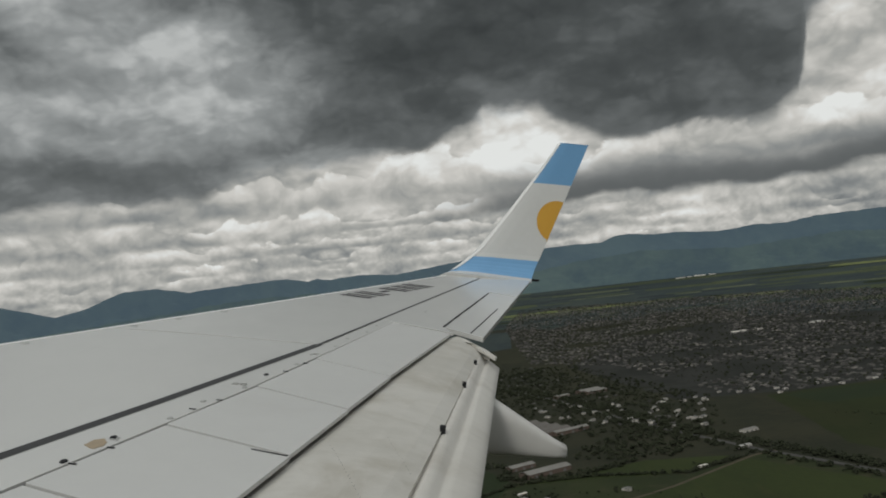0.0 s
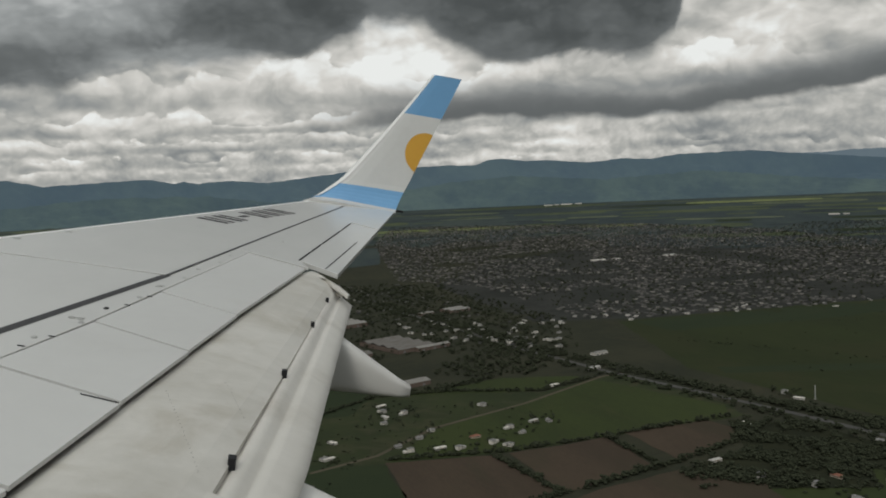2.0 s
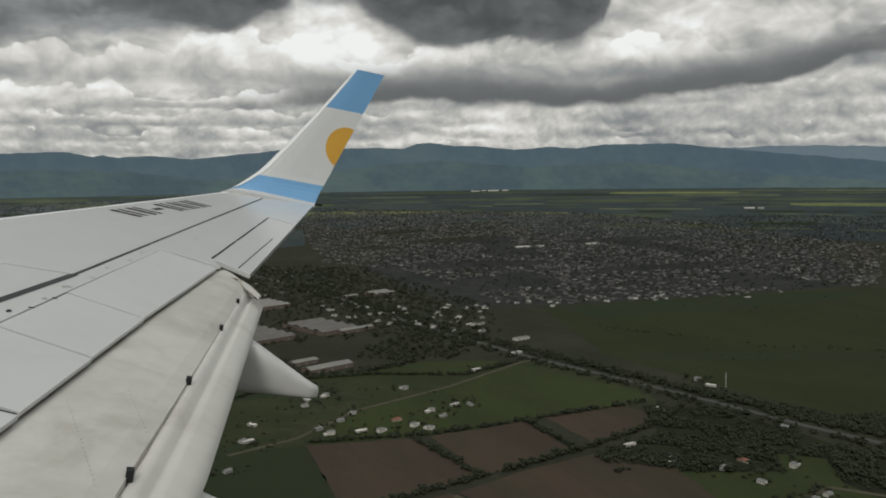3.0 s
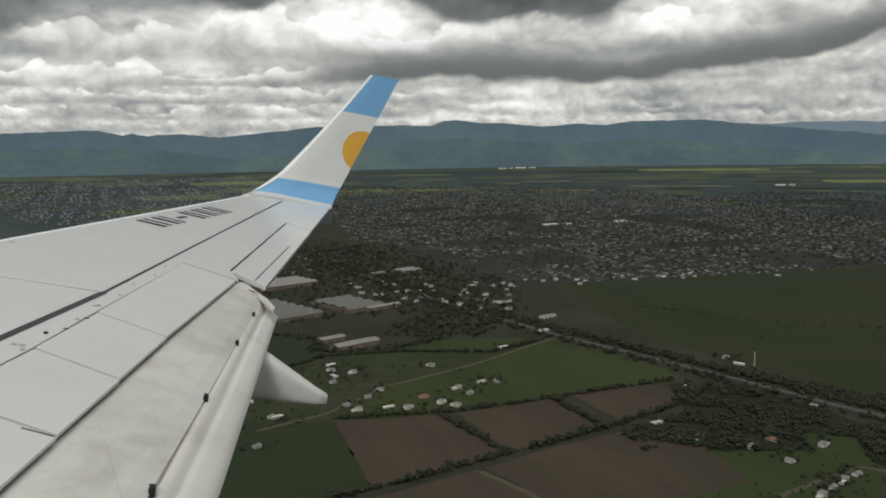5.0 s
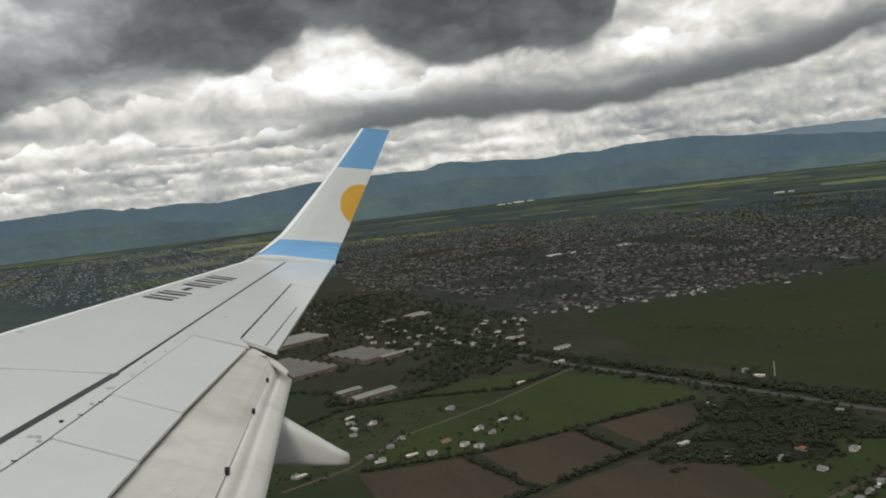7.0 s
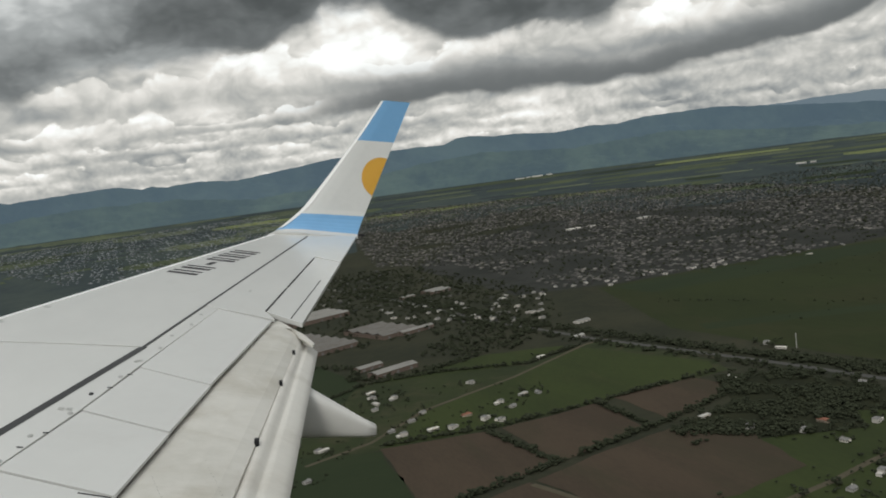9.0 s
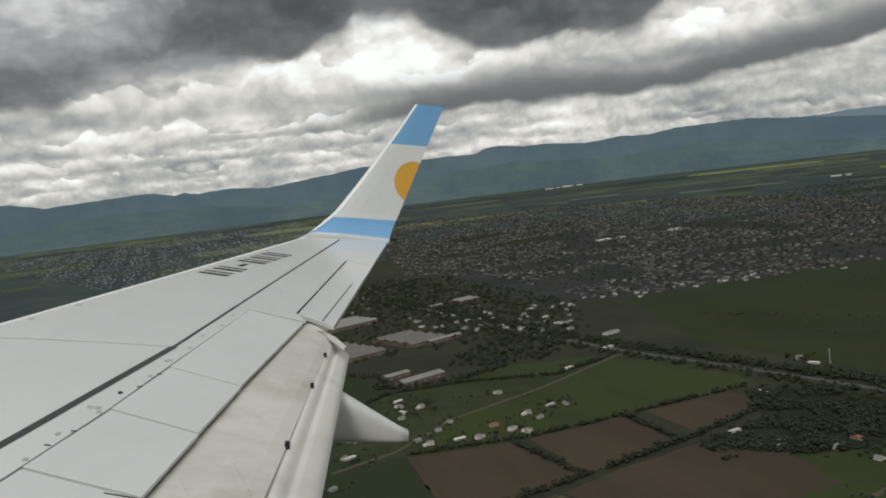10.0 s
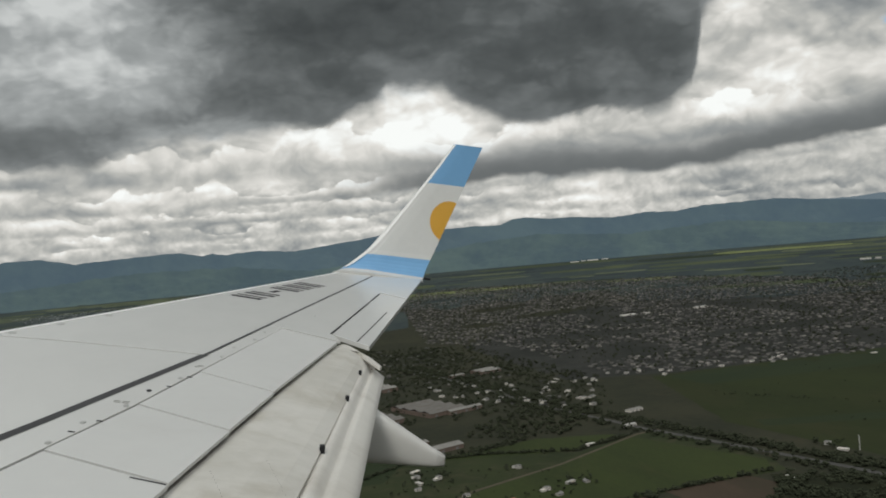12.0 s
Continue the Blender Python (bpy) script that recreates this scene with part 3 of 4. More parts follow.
def winglet():
    """Blends from the tip up to a canted blade."""
    cant, rad = radians(75), 0.55
    y1, z1 = TIP + rad * math.sin(cant), rad * (1 - math.cos(cant))
    run = (2.46 - z1) / math.sin(cant)
    arc = rad * cant

    def spine(s):
        if s < arc:
            q = s / rad
            return TIP + rad * math.sin(q), rad * (1 - math.cos(q)), q
        d = s - arc
        return y1 + d * math.cos(cant), z1 + d * math.sin(cant), cant

    def edges(s):
        y, z, q = spine(s)
        te = 1.485 + 0.40 * z + 0.06 * min(1.0, s / arc)
        if s < arc:
            u = s / arc
            le = lead(TIP) + (0.52 - lead(TIP)) * u ** 1.25
        else:
            le = 0.52 + 0.78 * (z - z1) - 0.035 * (z - z1) ** 2
        return le, te

    def ring(s):
        y, z, q = spine(s)
        le, te = edges(s)
        c = te - le
        nrm = (0.0, -math.sin(q), math.cos(q))
        prof = [(0.0, 0.0), (0.012, 0.016), (0.05, 0.030), (0.15, 0.040), (0.35, 0.040), (0.65, 0.022), (1.0, 0.003), (1.0, -0.003), (0.65, -0.03), (0.35, -0.055), (0.15, -0.05), (0.03, -0.026)]
        return [(le + c * u, y + nrm[1] * (w * c * 1.2 - 0.03), z + nrm[2] * (w * c * 1.2 - 0.03)) for u, w in prof]

    top = arc + run
    bands = [(0.0, 0.20, M_WING, "white root"), (0.20, 0.62, M_BLUE, "sky blue lower band"), (0.62, arc + (1.70 - z1) / math.sin(cant), M_WHITE, "white centre"), (arc + (1.70 - z1) / math.sin(cant), top, M_BLUE, "sky blue tip")]
    blade = new("winglet")
    blade.parent = wing
    for a, b, mat, lab in bands:
        n = max(3, int((b - a) / 0.08))
        rings = [ring(a + (b - a) * i / n) for i in range(n + 1)]
        if b == top:
            y, z, q = spine(top)
            rings += [[(p[0] + 0.02, p[1], p[2] + 0.012) for p in rings[-1]]]
        part("winglet_band", loft(rings, True, True), mat, blade, lab, False)
    # bare white strip round the leading edge, all the way up
    def rim(s):
        y, z, q = spine(s)
        le, te = edges(s)
        c = te - le
        up = (-math.sin(q), math.cos(q))
        prof = [(0.07, 0.0385), (0.04, 0.032), (0.012, 0.020), (-0.006, 0.0), (0.02, -0.028), (0.05, -0.040)]
        return [(le + c * u, y + up[0] * (w * c * 1.2 - 0.028), z + up[1] * (w * c * 1.2 - 0.028)) for u, w in prof]

    part("leading_edge_strip", loft([rim(0.25 + (top - 0.25) * i / 30) for i in range(31)]), M_SLAT, blade, "bare white leading edge", True)
    # the golden disc, cut off by the trailing edge
    bm = bmesh.new()
    cz, cx, r = 1.03, 1.985, 0.375
    pts = []
    for i in range(49):
        q = math.pi * 2 * i / 48
        z, x = cz + r * math.sin(q), cx + r * math.cos(q)
        s = arc + (z - z1) / math.sin(cant)
        le, te = edges(s)
        pts.append((min(x, te - 0.004), z))
    vs = []
    for x, z in pts[:-1]:
        s = arc + (z - z1) / math.sin(cant)
        y, zz, q = spine(s)
        le, te = edges(s)
        u = (x - le) / (te - le)
        w = float(np.interp(u, (0.35, 0.65, 1.0), (0.040, 0.022, 0.003))) * (te - le) * 1.2 - 0.03 + 0.005
        vs.append(bm.verts.new((x, y - math.sin(q) * w, zz + math.cos(q) * w)))
    mid = bm.verts.new(sum((v.co for v in vs), Vector()) / len(vs) + Vector((0, -0.004, 0.001)))
    for a, b in zip(vs, vs[1:] + vs[:1]):
        if (a.co - b.co).length > 1e-5:
            bm.faces.new((a, b, mid))
    bmesh.ops.remove_doubles(bm, verts=bm.verts, dist=1e-5)
    bmesh.ops.recalc_face_normals(bm, faces=bm.faces)
    part("sun_disc", bm, M_GOLD, blade, "golden yellow disc")
    # discharge wick at the corner
    bm = box(bmesh.new(), 1.50, 1.66, 17.02, 17.08, -0.035, 0.0)
    part("static_wick", bm, M_SEAL, wing)


def placards():
    """Small stencils as plain bars, a tan scuff, dark latches and the sealed end of a spoiler joint."""
    for x, y in ((-2.54, 6.72), (-2.07, 8.12), (-1.66, 9.34), (-2.13, 8.13)):
        for i in range(2):
            o = y + 0.035 * i
            part("stencil_bar", slab([(x, o), (x + 0.045, o - 0.012), (x + 0.049, o + 0.002), (x + 0.004, o + 0.012)], lambda a, b: 0.004, 0.003, 0), M_CAP, wing)
    rnd = random.Random(4)
    ring = [(-2.58 + 0.055 * rnd.uniform(0.7, 1.2) * math.cos(q), 6.64 + 0.085 * rnd.uniform(0.7, 1.2) * math.sin(q)) for q in (0.4488 * i for i in range(14))]
    part("paint_scuff", slab(ring, lambda a, b: 0.0035, 0.003, 0), M_TAN, wing, "tan patch of bare primer")
    for x, y in ((-2.12, 7.66), (-2.24, 7.41), (-2.58, 6.29), (-2.48, 6.57), (-1.80, 8.62), (-1.68, 8.95)):
        part("latch", slab([(x - 0.030, y + 0.006), (x + 0.012, y - 0.005), (x + 0.015, y + 0.008), (x - 0.027, y + 0.018)], lambda a, b: 0.005, 0.004, 0), M_SEAL, wing)
    part("joint_seal", slab([(-1.77, 6.668), (-1.562, 6.578), (-1.559, 6.588), (-1.767, 6.678)], lambda a, b: 0.004, 0.003, 0), M_SEAL, wing)
    part("drain_cap", slab([(-0.58, 12.26), (-0.55, 12.25), (-0.54, 12.29), (-0.57, 12.30)], lambda a, b: 0.004, 0.003, 0), M_CAP, wing)


def markings():
    """Painted characters, as plain bars."""
    a, step = Vector((-1.27, 13.12)), Vector((0.468, 0.884))
    fore = Vector((-0.89, 0.457))
    for i in range(6):
        o = a + step * (0.355 * i)
        if i == 2:
            bars = [(0.04, 0.24, 0.17, 0.25)]
        else:
            bars = [(0.03, 0.115, 0.0, 0.43), (0.20, 0.25, 0.0, 0.43)]
        for u0, u1, v0, v1 in bars:
            pts = [o + step * u + fore * v for u, v in ((u0, v0), (u1, v0), (u1, v1), (u0, v1))]
            part("marking_bar", slab([(v.x, v.y) for v in pts], lambda x, y: 0.0045, 0.004, 0), M_MARK, wing)


wing_core(), nose(), skins(), spoilers(), aileron(), flaps(), winglet(), placards(), markings()
fairing(9.43, 0.61, -0.69, -0.82, 3.2, 0.38)
fairing(6.45, 0.07, -0.58, -0.78, 3.4, 0.42)


# ---------------------------------------------------------------- the land
def bring(p):
    """Places a point of the plain. Past 2 km the plain rises gently towards the mountains, so that its horizon lies within 5 km."""
    x, y, z = p
    far = math.hypot(x, y)
    s = 1.0
    if far > 2000:
        u = (far - 2000) / 2700
        s = (2000 + 2700 * (1 - 1 / (1 + u))) / far
    return Vector((x * s, y * s, EYE_Z + (z - EYE_Z) * s))


def shrink(x, y):
    far = math.hypot(x, y)
    return 1.0 if far <= 2000 else (2000 + 2700 * (1 - 1 / (1 + (far - 2000) / 2700))) / far


def polar(az, far, z=0.0):
    return bring((far * math.sin(radians(az)), far * math.cos(radians(az)), z))


def ground_sheet():
    n, radii = 360, [0, 150, 300, 600, 1000, 1500, 2000] + [2000 * 1.06 ** i for i in range(1, 62)]
    verts, faces = [], []
    for far in radii:
        for i in range(n):
            verts.append(polar(i * 360 / n, max(far, 0.5)))
    for j in range(len(radii) - 1):
        for i in range(n):
            a, b = j * n + i, j * n + (i + 1) % n
            faces.append((a, a + n, b + n, b))
    faces.append(tuple(range(n)))
    ob = new("ground", from_arrays("ground", verts, faces, M_LAND, True))
    tagged(ob, "dark green plain of grass and scrub", "ground", kind="structure")


def mountains(name, base_far, deep, az0, az1, base, height, seed, mat, label, per=8):
    """A range with spurs and gullies; base and height(az) are elevations in degrees of its foot and its skyline."""
    na, nd = int((az1 - az0) * per), 30
    verts, faces = [], []
    for i in range(na + 1):
        az = az0 + (az1 - az0) * i / na
        top = height(az)
        for j in range(nd + 1):
            v = j / nd
            far = base_far + deep * v
            spur = abs(noise.fractal(Vector((az * 0.42 + seed + v * 0.9, v * 0.9, seed * 0.3)), 1.0, 2.1, 5))
            knoll = noise.fractal(Vector((az * 0.16 + seed, v * 2.4, 4.0)), 1.0, 2.0, 4)
            rise = v ** 0.85 * (1 - (1 - v) * min(0.85, 1.25 * spur)) + 0.34 * knoll * math.sin(math.pi * v) * (1 - v)
            e = base + (top - base) * min(rise, 0.12 + 0.88 * v)
            z = EYE_Z + far * math.tan(radians(e)) if j else -6.0
            verts.append(polar(az, far, z))
    w = nd + 1
    for i in range(na):
        for j in range(nd):
            a = i * w + j
            faces.append((a, a + 1, a + w + 1, a + w))
    ob = new(name, from_arrays(name, verts, faces, mat, True))
    tagged(ob, label, "mountains", kind="structure")


def crest(az, rows, rough=1.0):
    e = float(np.interp(az, [a for a, _ in rows], [b for _, b in rows]))
    return e + rough * (0.05 * noise.noise(Vector((az * 0.9, 3.0, 0))) + 0.03 * noise.noise(Vector((az * 2.6, 8.0, 0))))


CREST = [(-60, 1.3), (-30, 1.3), (-22, 1.4), (-19.2, 0.5), (-17.5, 0.8), (-16, 1.35), (-15.2, 1.6), (-13.2, 1.6), (-11.3, 1.15), (-8, 1.3), (-5.1, 1.36), (-3.8, 1.0), (-3.2, 1.17), (-2.3, 0.98), (-0.5, 1.1), (2, 0.86),
         (4.2, 1.05), (8.1, 1.45), (13.6, 1.48), (15.6, 1.4), (16.4, 1.72), (17.3, 1.78), (18.8, 1.55), (20.4, 1.52), (22.9, 1.25), (25.2, 1.40), (26.9, 1.28), (28.5, 1.5), (33.2, 1.48), (35.2, 1.22), (39, 0.8), (46, 0.1), (60, -0.6)]
FAR_CREST = [(24, 0.3), (31, 0.9), (35, 1.22), (37, 1.14), (39, 1.23), (42.5, 1.16), (45, 1.06), (52, 1.3), (80, 1.1)]
LOW_CREST = [(-26, -0.9), (-17, -0.3), (-8, 0.3), (-2, 0.15), (3, -0.5), (9, -0.2), (14, 0.35), (18, 0.6), (24, 0.1), (30, 0.4), (36, -0.3), (44, -0.9), (60, -1.2)]
ground_sheet()
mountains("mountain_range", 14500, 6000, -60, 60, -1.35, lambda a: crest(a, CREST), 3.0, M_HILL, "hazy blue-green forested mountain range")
mountains("far_mountain_range", 24000, 6000, 20, 85, -0.9, lambda a: crest(a, FAR_CREST), 21.0, M_HILL_FAR, "far mountain range, pale blue with haze glow")
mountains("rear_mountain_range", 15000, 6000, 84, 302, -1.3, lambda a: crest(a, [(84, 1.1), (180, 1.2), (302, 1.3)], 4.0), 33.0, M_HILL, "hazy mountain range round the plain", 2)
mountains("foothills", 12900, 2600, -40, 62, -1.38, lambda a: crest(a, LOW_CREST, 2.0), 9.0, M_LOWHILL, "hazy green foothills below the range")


def field(name, corners, mat, label, category="field", z=0.25):
    """A parcel with slightly uneven edges."""
    rnd = random.Random(str(corners))
    pts = []
    for (x0, y0), (x1, y1) in zip(corners, corners[1:] + corners[:1]):
        n = max(2, int(math.hypot(x1 - x0, y1 - y0) / 25))
        for i in range(n):
            u = i / n
            pts.append((x0 + (x1 - x0) * u + rnd.uniform(-2.5, 2.5), y0 + (y1 - y0) * u + rnd.uniform(-2.5, 2.5), z))
    bm = bmesh.new()
    bm.faces.new([bm.verts.new(p) for p in pts])
    if max(math.hypot(*c) for c in corners) > 1900:
        for axis in (0, 1):
            lo, hi = min(c[axis] for c in corners), max(c[axis] for c in corners)
            for i in range(1, int((hi - lo) / 110)):
                at = [0.0, 0.0, 0.0]
                at[axis] = lo + 110 * i
                bmesh.ops.bisect_plane(bm, geom=bm.verts[:] + bm.edges[:] + bm.faces[:], plane_co=at, plane_no=(1 - axis, axis, 0))
        for v in bm.verts:
            v.co = bring(v.co)
    bmesh.ops.triangulate(bm, faces=bm.faces)
    bmesh.ops.recalc_face_normals(bm, faces=bm.faces)
    ob = new(name, mesh_of(name, bm, mat))
    return tagged(ob, label, category, kind="structure")


def far_field(az0, az1, f0, f1, mat, label, z=2.0, steps=24):
    """A parcel of the far plain, between two bearings and two ranges."""
    rings = []
    for i in range(steps + 1):
        u = i / steps
        az = az0 + (az1 - az0) * u
        ends = 0.5 + 0.5 * min(1.0, 8 * u, 8 * (1 - u))
        wob = 0.15 * noise.noise(Vector((az * 0.8, f0 * 0.001, 0)))
        mid, half = (f0 + f1) / 2, (f1 - f0) / 2 * ends * (1 + wob)
        rings.append([polar(az, mid - half + wob * 300 + 2 * half * j / 6, z) for j in range(7)])
    ob = new("field", mesh_of("field", loft(rings), mat))
    for p in ob.data.polygons:
        if p.normal.z < 0:
            p.flip()
    return tagged(ob, label, "field", kind="structure")


def strip(name, line, width, mat, label, category, z=0.45):
    """A road along a line."""
    pts = []
    for (x0, y0), (x1, y1) in zip(line, line[1:]):
        n = max(1, int(math.hypot(x1 - x0, y1 - y0) / 40))
        pts += [(x0 + (x1 - x0) * i / n, y0 + (y1 - y0) * i / n) for i in range(n)]
    pts.append(line[-1])
    rings = []
    for i, (x, y) in enumerate(pts):
        a, b = pts[max(0, i - 1)], pts[min(len(pts) - 1, i + 1)]
        d = math.hypot(b[0] - a[0], b[1] - a[1])
        nx, ny = -(b[1] - a[1]) / d * width / 2, (b[0] - a[0]) / d * width / 2
        rings.append([bring((x + nx * 1.15, y + ny * 1.15, z - 0.35)), bring((x + nx, y + ny, z)), bring((x - nx, y - ny, z)), bring((x - nx * 1.15, y - ny * 1.15, z - 0.35))])
    ob = new(name, mesh_of(name, loft(rings), mat))
    return tagged(ob, label, category, kind="structure")


SOIL, GREEN, DARKG = "ploughed brown field with bare soil", "bright green crop field", "dark green crop field"
field("field", [(151, 968), (229, 1074), (531, 1257), (628, 1043), (607, 993), (439, 972), (295, 956)], M_GRASS, GREEN)
field("field", [(146, 965), (271, 948), (299, 805), (151, 756)], M_SOIL, SOIL)
field("field", [(293, 949), (420, 964), (425, 852), (304, 802)], M_SOIL, SOIL)
field("field", [(450, 972), (569, 987), (588, 923), (458, 853)], M_SOIL, SOIL)
field("field", [(265, 772), (311, 790), (415, 822), (448, 826), (500, 760), (486, 660), (400, 640), (298, 650)], M_SOIL, SOIL, z=0.32)
field("field", [(150, 735), (258, 768), (293, 650), (287, 560), (120, 600), (120, 690)], M_SOIL, SOIL)
field("field", [(40, 1000), (146, 958), (150, 756), (31, 734), (-120, 800), (-140, 940)], M_DGRASS, DARKG)
field("field", [(298, 655), (466, 649), (481, 620), (392, 618), (288, 603)], M_GRASS, GREEN)
field("field", [(805, 1763), (1325, 1774), (1737, 1718), (2000, 1200), (1200, 640), (809, 796), (754, 1010), (703, 1273)], M_MEADOW, "wide green meadow with cloud shadow painted into its colour", z=0.2)
field("field", [(745, 1260), (930, 1200), (1180, 1090), (1500, 1000), (1490, 965), (1160, 1050), (900, 1160), (735, 1215)], M_DGRASS, "dark reedy strip across the meadow")
field("field", [(830, 1740), (1330, 1755), (1700, 1690), (1560, 1560), (1200, 1580), (850, 1600)], M_DGRASS, DARKG)
field("field", [(75, 1596), (134, 1501), (183, 1298), (134, 1190), (-60, 1200), (-150, 1450)], M_DGRASS, DARKG)
field("field", [(165, 1290), (425, 1225), (520, 1290), (400, 1330), (300, 1300)], M_GRASS, GREEN)
field("field", [(440, 770), (640, 760), (770, 610), (770, 420), (500, 380), (250, 420), (330, 640), (480, 660)], M_GRASS, "green paddocks between houses", z=0.2)
field("field", [(-220, 1130), (60, 1175), (185, 1280), (300, 1270), (430, 1216), (540, 1270), (585, 1283), (640, 1043), (620, 985), (439, 968), (295, 952), (150, 960), (-60, 1010), (-230, 1040)], M_PLOTS, "grassy building plots along a lane", z=0.18)
field("field", [(1000, 3400), (1700, 3900), (2400, 2800), (1800, 1800), (1290, 1740), (870, 1780), (640, 1850), (600, 2700)], M_TOWNEARTH, "earth and gardens beneath the town", "town ground", z=0.15)
YELLOW, PALEG, MIDG = "yellow-green field with sunlight painted into its colour", "pale green field", "grey-green field"
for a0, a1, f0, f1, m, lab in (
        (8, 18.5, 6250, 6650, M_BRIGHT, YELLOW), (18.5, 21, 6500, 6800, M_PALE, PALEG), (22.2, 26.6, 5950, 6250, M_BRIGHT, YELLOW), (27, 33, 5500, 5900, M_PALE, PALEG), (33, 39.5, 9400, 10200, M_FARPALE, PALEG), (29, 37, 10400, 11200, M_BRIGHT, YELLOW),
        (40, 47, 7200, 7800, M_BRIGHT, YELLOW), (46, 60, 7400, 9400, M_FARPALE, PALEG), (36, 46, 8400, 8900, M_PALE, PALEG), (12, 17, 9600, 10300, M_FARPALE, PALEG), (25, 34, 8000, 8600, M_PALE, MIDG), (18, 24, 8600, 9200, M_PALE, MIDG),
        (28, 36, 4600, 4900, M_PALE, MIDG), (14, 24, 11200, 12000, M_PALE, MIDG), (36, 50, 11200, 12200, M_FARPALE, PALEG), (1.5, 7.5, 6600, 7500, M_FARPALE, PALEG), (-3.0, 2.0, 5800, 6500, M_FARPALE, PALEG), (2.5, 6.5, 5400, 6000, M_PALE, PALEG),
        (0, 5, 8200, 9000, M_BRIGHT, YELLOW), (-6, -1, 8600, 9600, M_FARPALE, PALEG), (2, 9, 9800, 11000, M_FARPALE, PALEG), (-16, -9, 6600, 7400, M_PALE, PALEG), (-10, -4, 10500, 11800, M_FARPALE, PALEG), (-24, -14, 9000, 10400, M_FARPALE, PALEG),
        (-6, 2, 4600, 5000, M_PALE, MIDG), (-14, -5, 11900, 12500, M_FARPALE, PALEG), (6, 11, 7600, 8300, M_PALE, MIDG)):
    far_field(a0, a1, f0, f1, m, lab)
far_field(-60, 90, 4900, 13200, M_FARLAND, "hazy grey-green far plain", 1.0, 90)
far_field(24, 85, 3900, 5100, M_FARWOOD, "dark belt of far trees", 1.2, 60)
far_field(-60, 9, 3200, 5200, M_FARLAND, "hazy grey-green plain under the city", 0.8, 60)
PARCELS = random.Random(5)
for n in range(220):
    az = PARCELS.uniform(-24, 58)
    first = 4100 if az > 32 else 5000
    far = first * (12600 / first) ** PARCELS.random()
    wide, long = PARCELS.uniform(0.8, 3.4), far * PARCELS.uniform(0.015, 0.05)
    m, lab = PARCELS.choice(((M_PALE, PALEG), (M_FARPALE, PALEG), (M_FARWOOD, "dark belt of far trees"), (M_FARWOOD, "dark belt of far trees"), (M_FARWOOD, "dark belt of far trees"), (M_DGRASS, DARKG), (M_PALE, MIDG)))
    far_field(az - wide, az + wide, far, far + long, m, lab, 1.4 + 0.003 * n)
ROAD = [(155, 3105), (342, 2365), (414, 2070), (495, 1615), (574, 1304), (644, 1102), (693, 952), (728, 828), (764, 737), (778, 621), (781, 445)]
strip("road", ROAD, 9.5, M_ROAD, "two-lane grey country highway", "road")
strip("lane", [(60, 960), (142, 996), (232, 1087), (383, 1161), (547, 1272), (590, 1285)], 6, M_DIRT, "narrow earth lane between plots", "lane")
strip("track", [(258, 763), (281, 704), (293, 648), (291, 560)], 6, M_DIRT, "pale dirt track through a ploughed field", "track", z=0.6)
strip("lane", [(290, 600), (418, 606), (481, 620), (539, 639), (609, 657), (660, 600), (700, 560)], 6, M_DIRT, "narrow earth lane between gardens", "lane", z=0.6)


# ---------------------------------------------------------------- trees, houses, works and the town
def inside(x, y, poly):
    hit = False
    for (x0, y0), (x1, y1) in zip(poly, poly[1:] + poly[:1]):
        if (y0 > y) != (y1 > y) and x < (x1 - x0) * (y - y0) / (y1 - y0) + x0:
            hit = not hit
    return hit


def crown_mesh(seed, clumps, level, spread=0.55):
    """Leaf clumps round a centre, one unit high and wide, uneven and open."""
    rnd = random.Random(seed)
    verts, faces = [], []
    for c in range(clumps):
        bm = bmesh.new()
        bmesh.ops.create_icosphere(bm, subdivisions=level, radius=1.0)
        q, h = rnd.uniform(0, 6.28), rnd.uniform(-0.25, 0.30)
        d = spread * rnd.uniform(0.15, 0.62)
        o = Vector((d * math.cos(q), d * math.sin(q), 0.55 + h))
        r = rnd.uniform(0.20, 0.34)
        for v in bm.verts:
            n = 0.75 + 0.45 * noise.noise(v.co * 1.8 + Vector((seed * 3.1, c * 1.7, 0)))
            v.co = o + Vector((v.co.x * r * n, v.co.y * r * n, v.co.z * r * n * 0.85))
        base = len(verts)
        verts += [tuple(v.co) for v in bm.verts]
        faces += [tuple(base + v.index for v in f.verts) for f in bm.faces]
        bm.free()
    return np.array(verts), np.array(faces)


